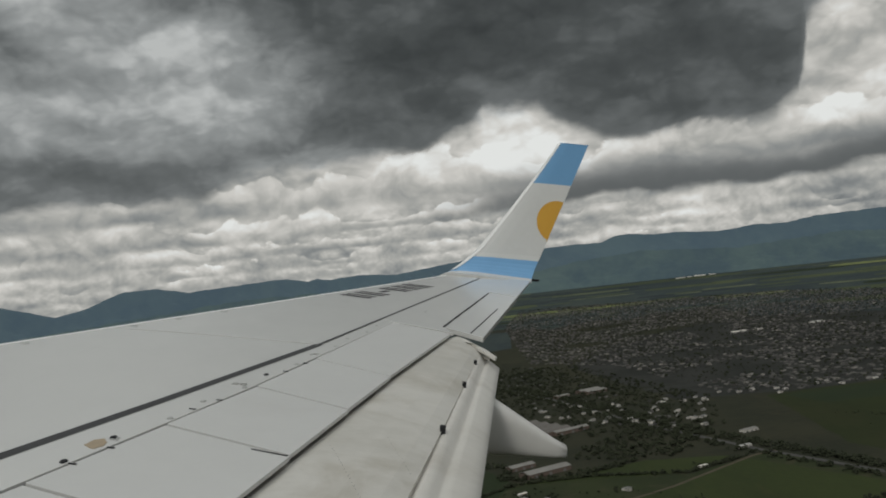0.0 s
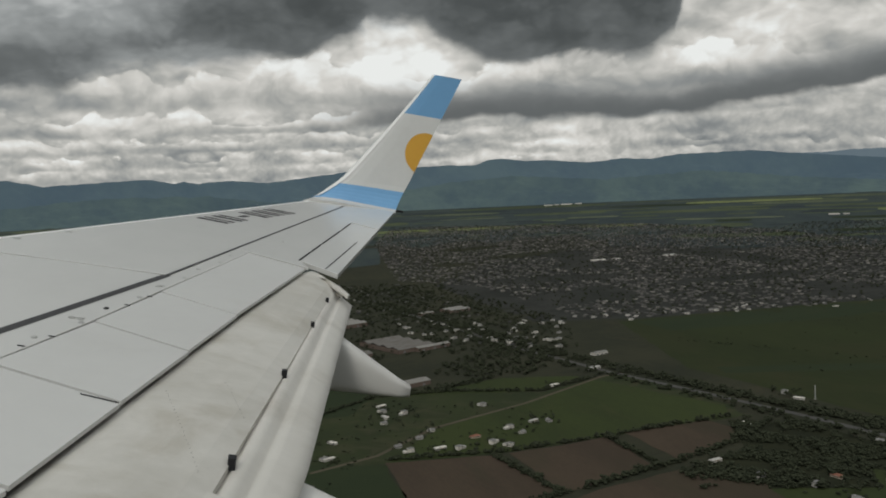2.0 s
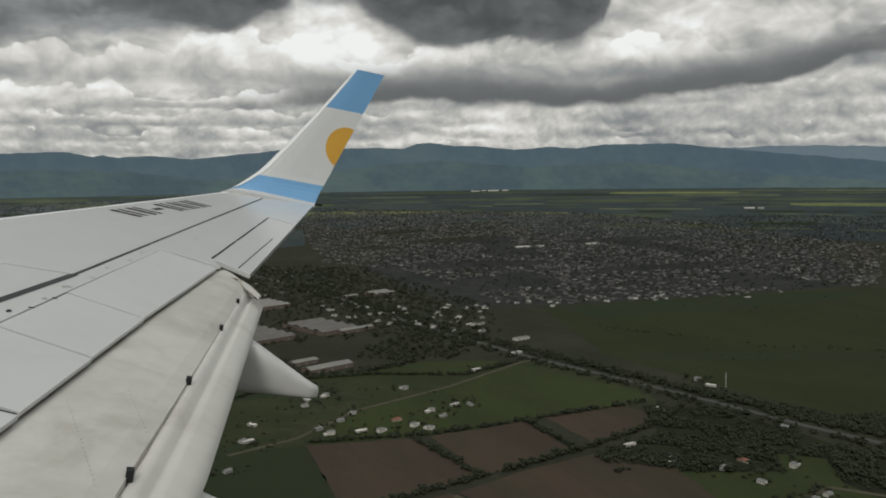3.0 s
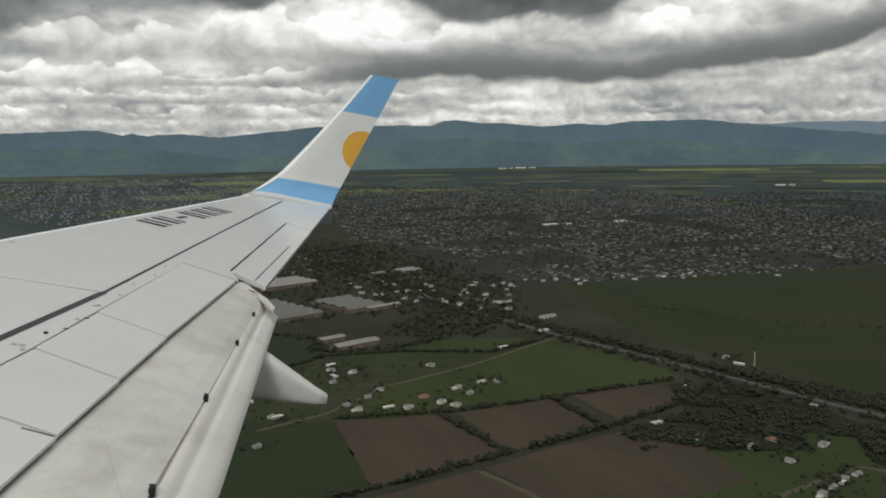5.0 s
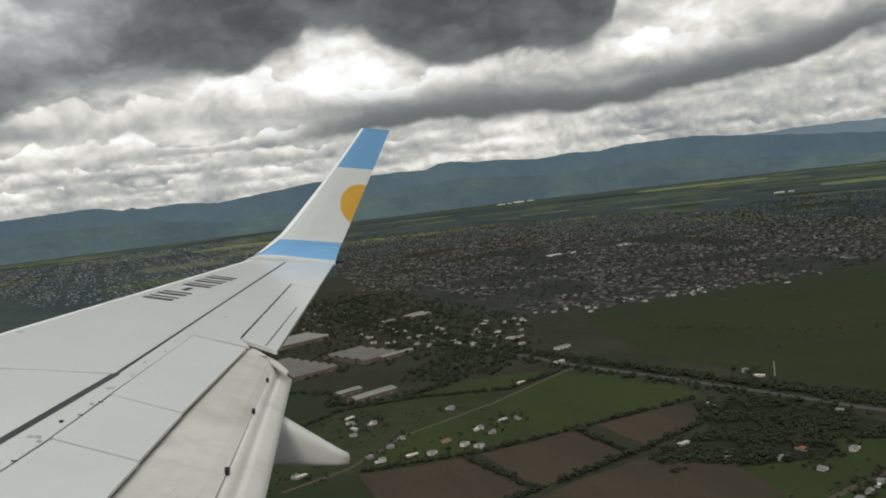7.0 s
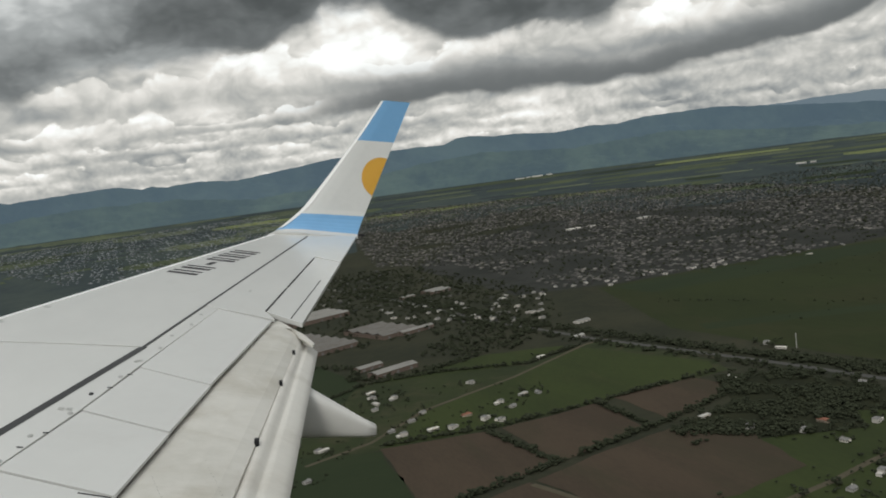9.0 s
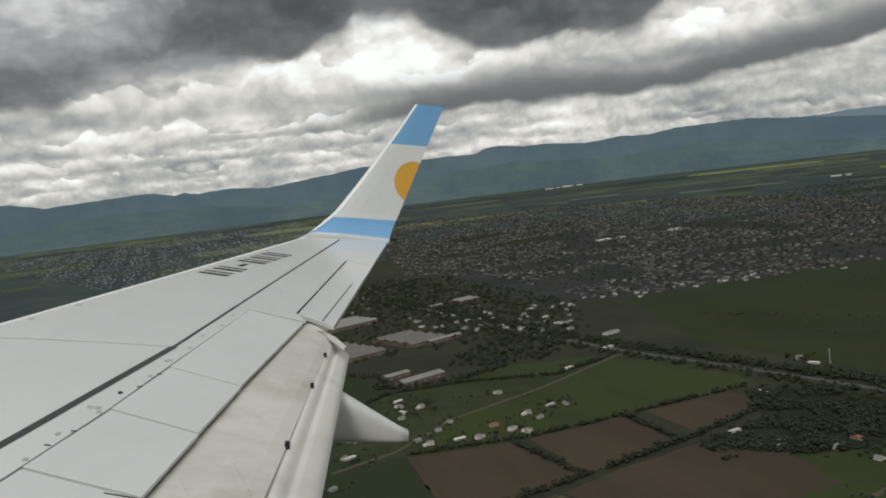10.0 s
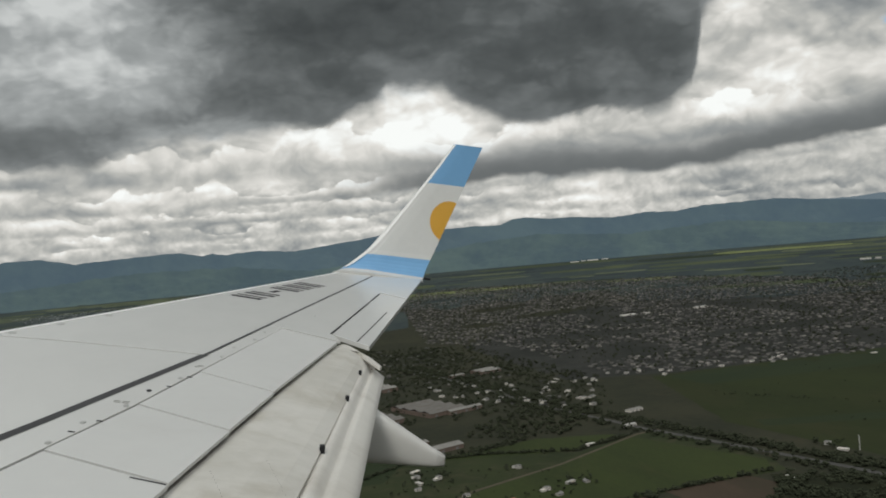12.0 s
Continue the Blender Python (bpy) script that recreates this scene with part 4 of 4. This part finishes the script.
def joined(name, spots, shapes, mat, label, category, rnd):
    """Many copies of simple triangle shapes as one mesh. Each spot: x, y, z, width, height, turn."""
    vs, fs, base = [], [], 0
    for x, y, z, w, h, q in spots:
        v, f = shapes[rnd.randrange(len(shapes))]
        s = shrink(x, y)
        o = bring((x, y, z))
        c, n = math.cos(q), math.sin(q)
        p = np.stack([(v[:, 0] * c - v[:, 1] * n) * w, (v[:, 0] * n + v[:, 1] * c) * w, v[:, 2] * h], 1) * s + np.array(o)
        vs.append(p)
        fs.append(f + base)
        base += len(v)
    vs, fs = np.concatenate(vs), np.concatenate(fs)
    me = bpy.data.meshes.new(name)
    me.vertices.add(len(vs))
    me.vertices.foreach_set("co", vs.astype(np.float32).ravel())
    me.loops.add(fs.size)
    me.loops.foreach_set("vertex_index", fs.astype(np.int32).ravel())
    me.polygons.add(len(fs))
    me.polygons.foreach_set("loop_start", np.arange(0, fs.size, 3, dtype=np.int32))
    me.update(calc_edges=True)
    me.validate()
    me.materials.append(mat)
    if mat is M_TREE:
        me.polygons.foreach_set("use_smooth", [True] * len(me.polygons))
    ob = new(name, me)
    return tagged(ob, label, category, kind="stuff")


RND = random.Random(11)
HEDGE = [crown_mesh(s, 5, 1) for s in range(6)]
BUSH = [crown_mesh(20 + s, 2, 1, 0.4) for s in range(5)]


def along(line, gap, spread):
    out = []
    for (x0, y0), (x1, y1) in zip(line, line[1:]):
        d = math.hypot(x1 - x0, y1 - y0)
        for i in range(max(1, int(d / gap))):
            u = RND.random()
            out.append((x0 + (x1 - x0) * u + RND.gauss(0, spread), y0 + (y1 - y0) * u + RND.gauss(0, spread)))
    return out


def filled(poly, count):
    xs, ys = [p[0] for p in poly], [p[1] for p in poly]
    out = []
    while len(out) < count:
        x, y = RND.uniform(min(xs), max(xs)), RND.uniform(min(ys), max(ys))
        if inside(x, y, poly):
            out.append((x, y))
    return out


def planted(name, places, lo, hi, shapes, label, category="trees"):
    spots = []
    for x, y in places:
        w = RND.uniform(lo, hi)
        spots.append((x, y, -0.12 * w, w * RND.uniform(0.95, 1.4), w * RND.uniform(0.75, 1.1), RND.uniform(0, 6.28)))
    return joined(name, spots, shapes, M_TREE, label, category, RND)


HEDGES = [[(44, 725), (151, 756), (229, 779), (303, 803), (411, 837), (453, 850), (576, 905), (640, 960)], [(271, 948), (299, 805)], [(420, 964), (431, 849)],
          [(150, 975), (295, 956), (439, 972), (607, 993)], [(60, 1180), (185, 1285), (300, 1275), (430, 1222), (540, 1275)]]
hedge_spots = sum((along(h, 2.8, 1.6) for h in HEDGES), [])
planted("hedge_undergrowth", sum((along(h, 1.7, 1.1) for h in HEDGES), []), 2.2, 4.2, BUSH, "low dark undergrowth along the hedgerows", "shrubs")
planted("hedgerow", hedge_spots, 4.5, 8.5, HEDGE, "dark green hedgerows of bushy trees between fields")
def beside(line, off):
    """The line moved sideways."""
    out = []
    for i, (x, y) in enumerate(line):
        p, q = line[max(0, i - 1)], line[min(len(line) - 1, i + 1)]
        d = math.hypot(q[0] - p[0], q[1] - p[1])
        out.append((x - (q[1] - p[1]) / d * off, y + (q[0] - p[0]) / d * off))
    return out


def patchy(poly, count, level=-0.1, grain=0.02):
    """Places in a polygon, in groves with clearings between them."""
    return [p for p in filled(poly, count) if noise.noise(Vector((p[0] * grain, p[1] * grain, 3.0))) > level]


planted("roadside_trees", sum((along(beside(ROAD[1:], off), 4.2, 6.0) for off in (-20, 19, 34)), []), 5, 10, HEDGE, "dense dark trees along the highway")
WOOD_NORTH = [(618, 1279), (684, 1065), (745, 942), (788, 844), (842, 834), (842, 770), (863, 676), (803, 603), (796, 666), (785, 744), (747, 837), (711, 962), (661, 1108)]
WOOD_SOUTH = [(594, 979), (677, 916), (699, 814), (710, 740), (748, 648), (761, 598), (749, 567), (704, 582), (633, 596), (628, 664), (666, 728), (625, 761), (596, 710), (494, 744), (472, 771), (436, 763), (440, 822), (542, 858)]
# a sheet darker than the open land fills the gaps between the trees
for edge in (WOOD_NORTH, WOOD_SOUTH):
    field("wood_floor", edge, M_WOODFLOOR, "dark ground sheet beneath the woods", "woodland floor", z=0.3)
planted("woodland", filled(WOOD_NORTH, 1100) + patchy(WOOD_SOUTH, 2200, -0.12), 4, 9, HEDGE, "dark broadleaf woodland round the villas")
planted("woodland_undergrowth", filled(WOOD_NORTH, 900) + patchy(WOOD_SOUTH, 1500, -0.25), 3, 5, BUSH, "low dark undergrowth of the woods", "shrubs")
EDGE_OF_TOWN = [(70, 1900), (260, 2900), (620, 2700), (720, 1850), (610, 1500), (500, 1600), (420, 1560), (300, 1560), (90, 1560)]
planted("suburban_trees", filled(EDGE_OF_TOWN, 1300), 5, 12, HEDGE, "dark tree cover between works and suburb")
planted("garden_trees", filled([(120, 1230), (260, 1230), (420, 1090), (300, 970), (150, 970), (-180, 880), (-220, 1120)], 190) + filled([(340, 640), (640, 660), (700, 480), (500, 400), (280, 560)], 210), 3, 7, BUSH, "garden shrubs and small trees between houses")
planted("works_trees", along([(60, 1560), (120, 1480), (200, 1400), (170, 1330), (240, 1290), (330, 1310), (400, 1350)], 3.5, 6.0) + filled([(290, 1420), (480, 1620), (560, 1480), (460, 1330), (330, 1370)], 260), 5, 11, HEDGE, "scrubby trees round the factory yard")
planted("meadow_scrub", along([(805, 1500), (1000, 1230), (1200, 1080), (1500, 1000)], 7.0, 5.0) + filled([(760, 1700), (1700, 1700), (1900, 1200), (1200, 700), (850, 800)], 60), 3, 7, BUSH, "scattered scrub on the meadow")

TOWN = [(520, 2915), (720, 2615), (760, 1850), (865, 1790), (1294, 1750), (1779, 1775), (2607, 2583), (2900, 4300), (2767, 5626), (1258, 7222), (760, 5000)]
CITY = [(-672, 4188), (-2600, 9600), (700, 11000), (700, 6200), (400, 4300), (100, 3600)]
GREENS = [(1000, 2650, 230, 90), (1500, 2350, 260, 70), (900, 2150, 120, 60), (1900, 3300, 300, 120), (1300, 3600, 250, 130), (1500, 1900, 160, 40)]


def small_house(shape):
    """A little dwelling as triangles: a box with a gable or flat roof."""
    w, d, h, r = shape
    v = np.array([(-w, -d, 0), (w, -d, 0), (w, d, 0), (-w, d, 0), (-w, -d, h), (w, -d, h), (w, d, h), (-w, d, h), (-w, 0, h + r), (w, 0, h + r)], float)
    f = np.array([(0, 1, 5), (0, 5, 4), (1, 2, 6), (1, 6, 5), (2, 3, 7), (2, 7, 6), (3, 0, 4), (3, 4, 7), (4, 5, 9), (4, 9, 8), (6, 7, 8), (6, 8, 9), (5, 6, 9), (7, 4, 8)])
    return v, f


def streets(poly, gap, skip, tilt, ragged):
    """House plots on a grid of blocks, with gaps for streets, yards and greens."""
    c, s = math.cos(tilt), math.sin(tilt)
    xs, ys = [p[0] for p in poly], [p[1] for p in poly]
    mx, my, half = sum(xs) / len(xs), sum(ys) / len(ys), max(max(xs) - min(xs), max(ys) - min(ys)) * 0.75
    n, out = int(half / gap), []
    for i in range(-n, n):
        for j in range(-n, n):
            if i % 5 == 0 or j % 9 == 0 or RND.random() < skip:
                continue
            u, v = i * gap + RND.uniform(-ragged, ragged), j * gap * 0.8 + RND.uniform(-ragged, ragged)
            x, y = mx + u * c - v * s, my + u * s + v * c
            if inside(x, y, poly) and not any(((x - a) / ra) ** 2 + ((y - b) / rb) ** 2 < 1 for a, b, ra, rb in GREENS):
                if noise.noise(Vector((x * 0.0035, y * 0.0025, 1.0))) > -0.42:
                    out.append((x, y))
    return out


def town(name, poly, gap, skip, tilt, label, tree_count, big=1.0, mat=None):
    plots = streets(poly, gap, skip, tilt, gap * 0.62)
    shapes_a = [small_house(s) for s in ((0.5, 0.42, 0.55, 0.02), (0.5, 0.36, 0.5, 0.22), (0.42, 0.42, 0.8, 0.03), (0.6, 0.3, 0.45, 0.18))]
    spots = [(x, y, 0.0, RND.uniform(6, 12) * big, RND.uniform(3.5, 6) * big, tilt + RND.choice((0, 1.57)) + RND.gauss(0, 0.05)) for x, y in plots]
    toss = [RND.random() < 0.86 for p in spots]
    dim = [p for p, q in zip(spots, toss) if q]
    pale = [p for p, q in zip(spots, toss) if not q]
    joined(name, dim, shapes_a, mat or M_TOWNROOF, label, "houses", RND)
    joined(name, pale, shapes_a, mat or M_TOWNWALL, "pale houses of " + label.split(" of ")[-1], "houses", RND)
    planted("town_trees", filled(poly, tree_count), 6, 13, BUSH, "dark trees between the town's houses")
    return len(plots)


town("town_houses", TOWN, 19.0, 0.20, 0.35, "low tiled houses of a wide suburb", 9000)
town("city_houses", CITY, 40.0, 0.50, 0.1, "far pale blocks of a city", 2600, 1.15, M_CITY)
town("outer_houses", [(2250, 2900), (3900, 2700), (4700, 3500), (3500, 4700), (2850, 4300)], 42.0, 0.50, 0.3, "scattered houses of a far suburb", 2500, 1.0)
town("suburb_houses", [(90, 2000), (300, 2900), (520, 2800), (640, 2000), (560, 1560), (440, 1640), (420, 1980)], 44.0, 0.45, 0.4, "scattered buildings of an outer suburb", 500)


def gable_roof(w, d, h, rise, over=0.5):
    bm = bmesh.new()
    w, d = w / 2 + over, d / 2 + over
    a = [bm.verts.new(p) for p in ((-w, -d, h), (w, -d, h), (w, 0, h + rise), (-w, 0, h + rise), (w, d, h), (-w, d, h))]
    b = [bm.verts.new((v.co.x, v.co.y, v.co.z - 0.25)) for v in a]
    for f in ((0, 1, 2, 3), (3, 2, 4, 5)):
        bm.faces.new([a[i] for i in f])
        bm.faces.new([b[i] for i in f[::-1]])
    for i, j in ((0, 1), (1, 2), (2, 4), (4, 5), (5, 3), (3, 0)):
        bm.faces.new((a[j], a[i], b[i], b[j]))
    bmesh.ops.recalc_face_normals(bm, faces=bm.faces)
    return bm


def hip_roof(w, d, h, rise, over=0.6):
    bm = bmesh.new()
    w, d = w / 2 + over, d / 2 + over
    k = max(0.2, w - d)
    e = [bm.verts.new(p) for p in ((-w, -d, h), (w, -d, h), (w, d, h), (-w, d, h))]
    r = [bm.verts.new(p) for p in ((-k, 0, h + rise), (k, 0, h + rise))]
    bm.faces.new((e[0], e[1], r[1], r[0])), bm.faces.new((e[1], e[2], r[1])), bm.faces.new((e[2], e[3], r[0], r[1])), bm.faces.new((e[3], e[0], r[0])), bm.faces.new(e[::-1])
    bmesh.ops.recalc_face_normals(bm, faces=bm.faces)
    return bm


def walls(w, d, h):
    bm = box(bmesh.new(), -w / 2, w / 2, -d / 2, d / 2, -0.3, h)
    # gable tops and a plinth give the block its outline
    box(bm, -w / 2 - 0.15, w / 2 + 0.15, -d / 2 - 0.15, d / 2 + 0.15, -0.3, 0.35)
    return bm


def openings(ob, w, d, rows, per):
    for r in range(rows):
        for i in range(per):
            x = -w / 2 + w * (i + 0.5) / per
            part("window", box(bmesh.new(), x - 0.7, x + 0.7, -d / 2 - 0.06, -d / 2 + 0.05, 0.9 + 2.8 * r, 2.3 + 2.8 * r), M_PANE, ob)
            part("window", box(bmesh.new(), x - 0.7, x + 0.7, d / 2 - 0.05, d / 2 + 0.06, 0.9 + 2.8 * r, 2.3 + 2.8 * r), M_PANE, ob)


def moved(bm, x, y, z=0.0):
    bmesh.ops.translate(bm, verts=bm.verts, vec=(x, y, z))
    return bm


def villa_flat():
    ob = thing("house", "white two-storey villa with flat roofs in a garden", "house", group="villas")
    part("wall", walls(10, 8, 6.0), M_WALL, ob)
    part("annex", moved(walls(8, 6, 3.2), 8.4, 0.5), M_WALL, ob)
    part("roof", box(bmesh.new(), -5.3, 5.3, -4.3, 4.3, 6.0, 6.35), M_SLATE, ob)
    part("roof", box(bmesh.new(), 4.6, 12.7, -2.8, 3.8, 3.2, 3.5), M_WALL, ob)
    openings(ob, 10, 8, 2, 3)
    return ob


def villa_tiled():
    ob = thing("house", "cream villa with a terracotta hipped roof", "house", group="villas")
    part("wall", walls(13, 9, 3.4), M_CREAM, ob)
    part("roof", hip_roof(13, 9, 3.4, 2.4), M_TILE, ob)
    part("annex", moved(walls(5, 6, 3.0), -8.2, 1.0), M_CREAM, ob)
    part("roof", moved(hip_roof(5, 6, 3.0, 1.4), -8.2, 1.0), M_TILE, ob)
    openings(ob, 13, 9, 1, 4)
    return ob


def villa_grey():
    ob = thing("house", "white house with a grey pitched roof", "house", group="villas")
    part("wall", walls(11, 8, 3.3), M_WALL, ob)
    part("roof", gable_roof(11, 8, 3.3, 2.2), M_SLATE, ob)
    part("chimney", box(bmesh.new(), 2.0, 2.8, 0.6, 1.4, 3.5, 6.6), M_WALL, ob)
    openings(ob, 11, 8, 1, 3)
    return ob


def villa_long():
    ob = thing("house", "long low white bungalow with a pale flat roof", "house", group="villas")
    part("wall", walls(19, 7, 3.1), M_WALL, ob)
    part("roof", box(bmesh.new(), -10, 10, -4, 4, 3.1, 3.4), M_WALL, ob)
    part("porch", box(bmesh.new(), -4, 4, -6.2, -3.9, 2.6, 2.85), M_CREAM, ob)
    part("post", box(bmesh.new(), -3.9, -3.7, -6.1, -5.9, 0, 2.6), M_WALL, ob)
    part("post", box(bmesh.new(), 3.7, 3.9, -6.1, -5.9, 0, 2.6), M_WALL, ob)
    openings(ob, 19, 7, 1, 5)
    return ob


KINDS = [villa_flat(), villa_tiled(), villa_grey(), villa_long()]
NEAR_LANE = [(80, 1003), (185, 1224), (182, 1190), (180, 1160), (173, 1131), (209, 1172), (204, 1046), (225, 1073), (172, 1020), (183, 997), (219, 995), (240, 985), (272, 1025), (324, 1048), (331, 1021), (362, 1066), (381, 1059), (284, 993), (300, 974), (459, 1245), (323, 1171)]
NEAR_WOOD = [(604, 951), (492, 838), (508, 777), (542, 735), (577, 751), (614, 717), (554, 691), (590, 642), (568, 633), (546, 622), (525, 611), (480, 596), (495, 556), (544, 566), (430, 592), (408, 584), (461, 548), (438, 540), (319, 588), (698, 832), (738, 1068), (736, 1032)]
BY_FIELD = [
    (-71, 1129), (-33, 1114), (14, 1115), (34, 1116), (55, 1071), (97, 1066), (86, 1001), (20, 989), (-83, 1043), (-170, 1006), (-94, 977), (-25, 933), (-123, 969), (56, 905), (23, 910), (-189, 964), (-160, 964), (-175, 950), (-147, 955), (-201, 1009), (-104, 1092), (-4, 945),
]
TOWN_EDGE = along([(745, 1870), (865, 1800), (1294, 1765), (1779, 1785)], 26, 22)
SUBURB = filled([(300, 1980), (360, 1780), (480, 1620), (590, 1480), (640, 1640), (700, 1830), (560, 1960), (420, 1990)], 46)
planted("house_trees", [(x + RND.gauss(0, 13), y + RND.gauss(3, 11)) for x, y in NEAR_LANE + NEAR_WOOD + BY_FIELD for i in range(7)], 2.5, 6.5, HEDGE, "dark garden trees close round the houses")
used = set()
for n, (x, y) in enumerate(NEAR_LANE + NEAR_WOOD + BY_FIELD + TOWN_EDGE + SUBURB):
    kind = (1 if n in (12, 25, 33, 34, 35, 50, 54, 57) else RND.choice((0, 0, 2, 3, 2)))
    m = pose(x, y, 0.2, 0, 0, 24 + RND.choice((0, 90, 180)) + RND.uniform(-12, 12))
    if kind not in used:
        used.add(kind)
        KINDS[kind].matrix_world = m @ Matrix.Scale(0.76, 4)
    else:
        copy_thing(KINDS[kind], m)


def shed(x, y, turn, wide, deep, high, spans, roof, label, wall=None, name="factory_hall"):
    """A hall with gabled bays side by side."""
    ob = thing(name, label, "factory" if name == "factory_hall" else "warehouse")
    s = shrink(x, y)
    ob.matrix_world = Matrix.Translation(bring((x, y, 0))) @ pose(0, 0, 0, 0, 0, turn) @ Matrix.Scale(s, 4)
    part("wall", box(bmesh.new(), -wide / 2, wide / 2, -deep / 2, deep / 2, -1, high), wall or M_BRICK, ob)
    bay = deep / spans
    for i in range(spans):
        part("roof_bay", moved(gable_roof(wide, bay, high, bay * 0.12, 0.4), 0, -deep / 2 + bay * (i + 0.5), 0.02 * i), roof, ob)
    for i in range(3):
        xx = -wide / 2 + wide * (i + 0.5) / 3
        part("gate", box(bmesh.new(), xx - 2.5, xx + 2.5, -deep / 2 - 0.1, -deep / 2 + 0.1, 0, high * 0.6), M_SLATE, ob)
    return ob


shed(242, 1335, 24, 80, 27, 7, 1, M_SHEET2, "long brick shed with a pale sheet roof")
shed(212, 1389, 24, 46, 20, 6, 1, M_SHEET2, "brick shed with a pale sheet roof")
shed(150, 1670, 24, 95, 190, 8, 6, M_SHEET, "wide grey factory hall with many roof bays")
shed(292, 1690, 24, 85, 140, 8, 4, M_SHEET, "brown-grey factory hall with several roof bays")
shed(187, 2005, 24, 150, 105, 9, 4, M_SHEET2, "factory hall with four pale gabled bays")
shed(353, 1640, 24, 78, 20, 7, 1, M_SHEET2, "long narrow pale-roofed shed")
shed(520, 2113, 24, 60, 50, 7, 2, M_SHEET2, "pale-roofed workshop among trees")
shed(440, 2090, 24, 38, 16, 6, 1, M_SHEET2, "small pale-roofed shed among trees")
shed(620, 1444, 20, 30, 14, 4, 1, M_SHEET2, "pale roadside shed beside the highway", M_WALL)
shed(560, 1330, 20, 24, 10, 4, 1, M_WALL, "small white shed beside the highway", M_WALL)
FAR_SHEDS = [(4250, 11500, -15, 120, 30, 8), (4400, 11560, -15, 60, 30, 8), (4560, 11600, -15, 150, 40, 9), (4750, 11620, -15, 90, 40, 8), (4110, 5330, -38, 70, 30, 6), (4180, 5290, -38, 40, 30, 7), (1365, 3160, 4, 60, 20, 4), (1440, 3155, 4, 30, 20, 4), (1680, 3170, 4, 50, 30, 4)]
for x, y, t, w, d, h in FAR_SHEDS:
    shed(x, y, t, w, d, h, 1, M_WALL, "far white warehouse on the plain", M_WALL, "warehouse")


def mast(x, y, high):
    ob = thing("radio_mast", "tall pale lattice mast beside the highway", "mast", pose(x, y, 0))
    for q in (0, 120, 240):
        cx, cy = 0.5 * math.cos(radians(q)), 0.5 * math.sin(radians(q))
        part("leg", box(bmesh.new(), cx - 0.14, cx + 0.14, cy - 0.14, cy + 0.14, -0.5, high), M_MAST, ob)
    for i in range(8):
        z = high * (i + 0.5) / 8
        part("brace", box(bmesh.new(), -0.5, 0.62, -0.55, 0.55, z - 0.07, z + 0.07), M_MAST, ob)
    part("base", box(bmesh.new(), -1.2, 1.2, -1.2, 1.2, -0.5, 0.5), M_WALL, ob)


mast(754, 1022, 20)


def tall_tree(seed):
    ob = thing("tree", "dark green broadleaf tree at a field's edge", "tree", group="field trees")
    rings = []
    for i in range(6):
        u = i / 5
        r = 0.32 * (1 - 0.75 * u)
        rings.append([(r * math.cos(q) + 0.3 * u * u, r * math.sin(q), 4.5 * u - 0.3) for q in (6.283 * j / 7 for j in range(7))])
    trunk = loft(rings, True, True)
    for i in range(4):
        q = 1.57 * i + seed
        d = Vector((math.cos(q), math.sin(q), 0))
        lim = [[tuple(Vector((0.1, 0, 2.2 + 0.3 * i)) + d * (1.9 * u) + Vector((0, 0, 1.6 * u)) + Vector((0.10 * (1 - u) * math.cos(a), 0.10 * (1 - u) * math.sin(a), 0))) for a in (0, 2.1, 4.2)] for u in (0, 0.5, 1)]
        vs = [[trunk.verts.new(p) for p in r] for r in lim]
        for a, b in zip(vs, vs[1:]):
            for j in range(3):
                trunk.faces.new((a[j], a[(j + 1) % 3], b[(j + 1) % 3], b[j]))
    part("trunk", trunk, M_TRUNK, ob)
    v, f = crown_mesh(seed + 40, 16, 1, 0.85)
    bm = bmesh.new()
    bv = [bm.verts.new((p[0] * 8.5, p[1] * 8.5, p[2] * 7.5 + 1.2)) for p in v]
    for t in f:
        bm.faces.new([bv[i] for i in t])
    part("crown", bm, M_TREE, ob)
    return ob


GROWN = [tall_tree(1), tall_tree(2), tall_tree(3)]
spots = along(HEDGES[0], 28, 2.5) + along(HEDGES[1], 40, 2) + along(HEDGES[2], 40, 2) + filled(WOOD_SOUTH, 35) + [(x + RND.uniform(-14, 14), y + RND.uniform(8, 16)) for x, y in NEAR_WOOD]
for n, (x, y) in enumerate(spots):
    m = pose(x, y, 0.1, 0, 0, RND.uniform(0, 360)) @ Matrix.Scale(1.0, 4)
    if n < 3:
        GROWN[n].matrix_world = m
    else:
        copy_thing(GROWN[n % 3], m)
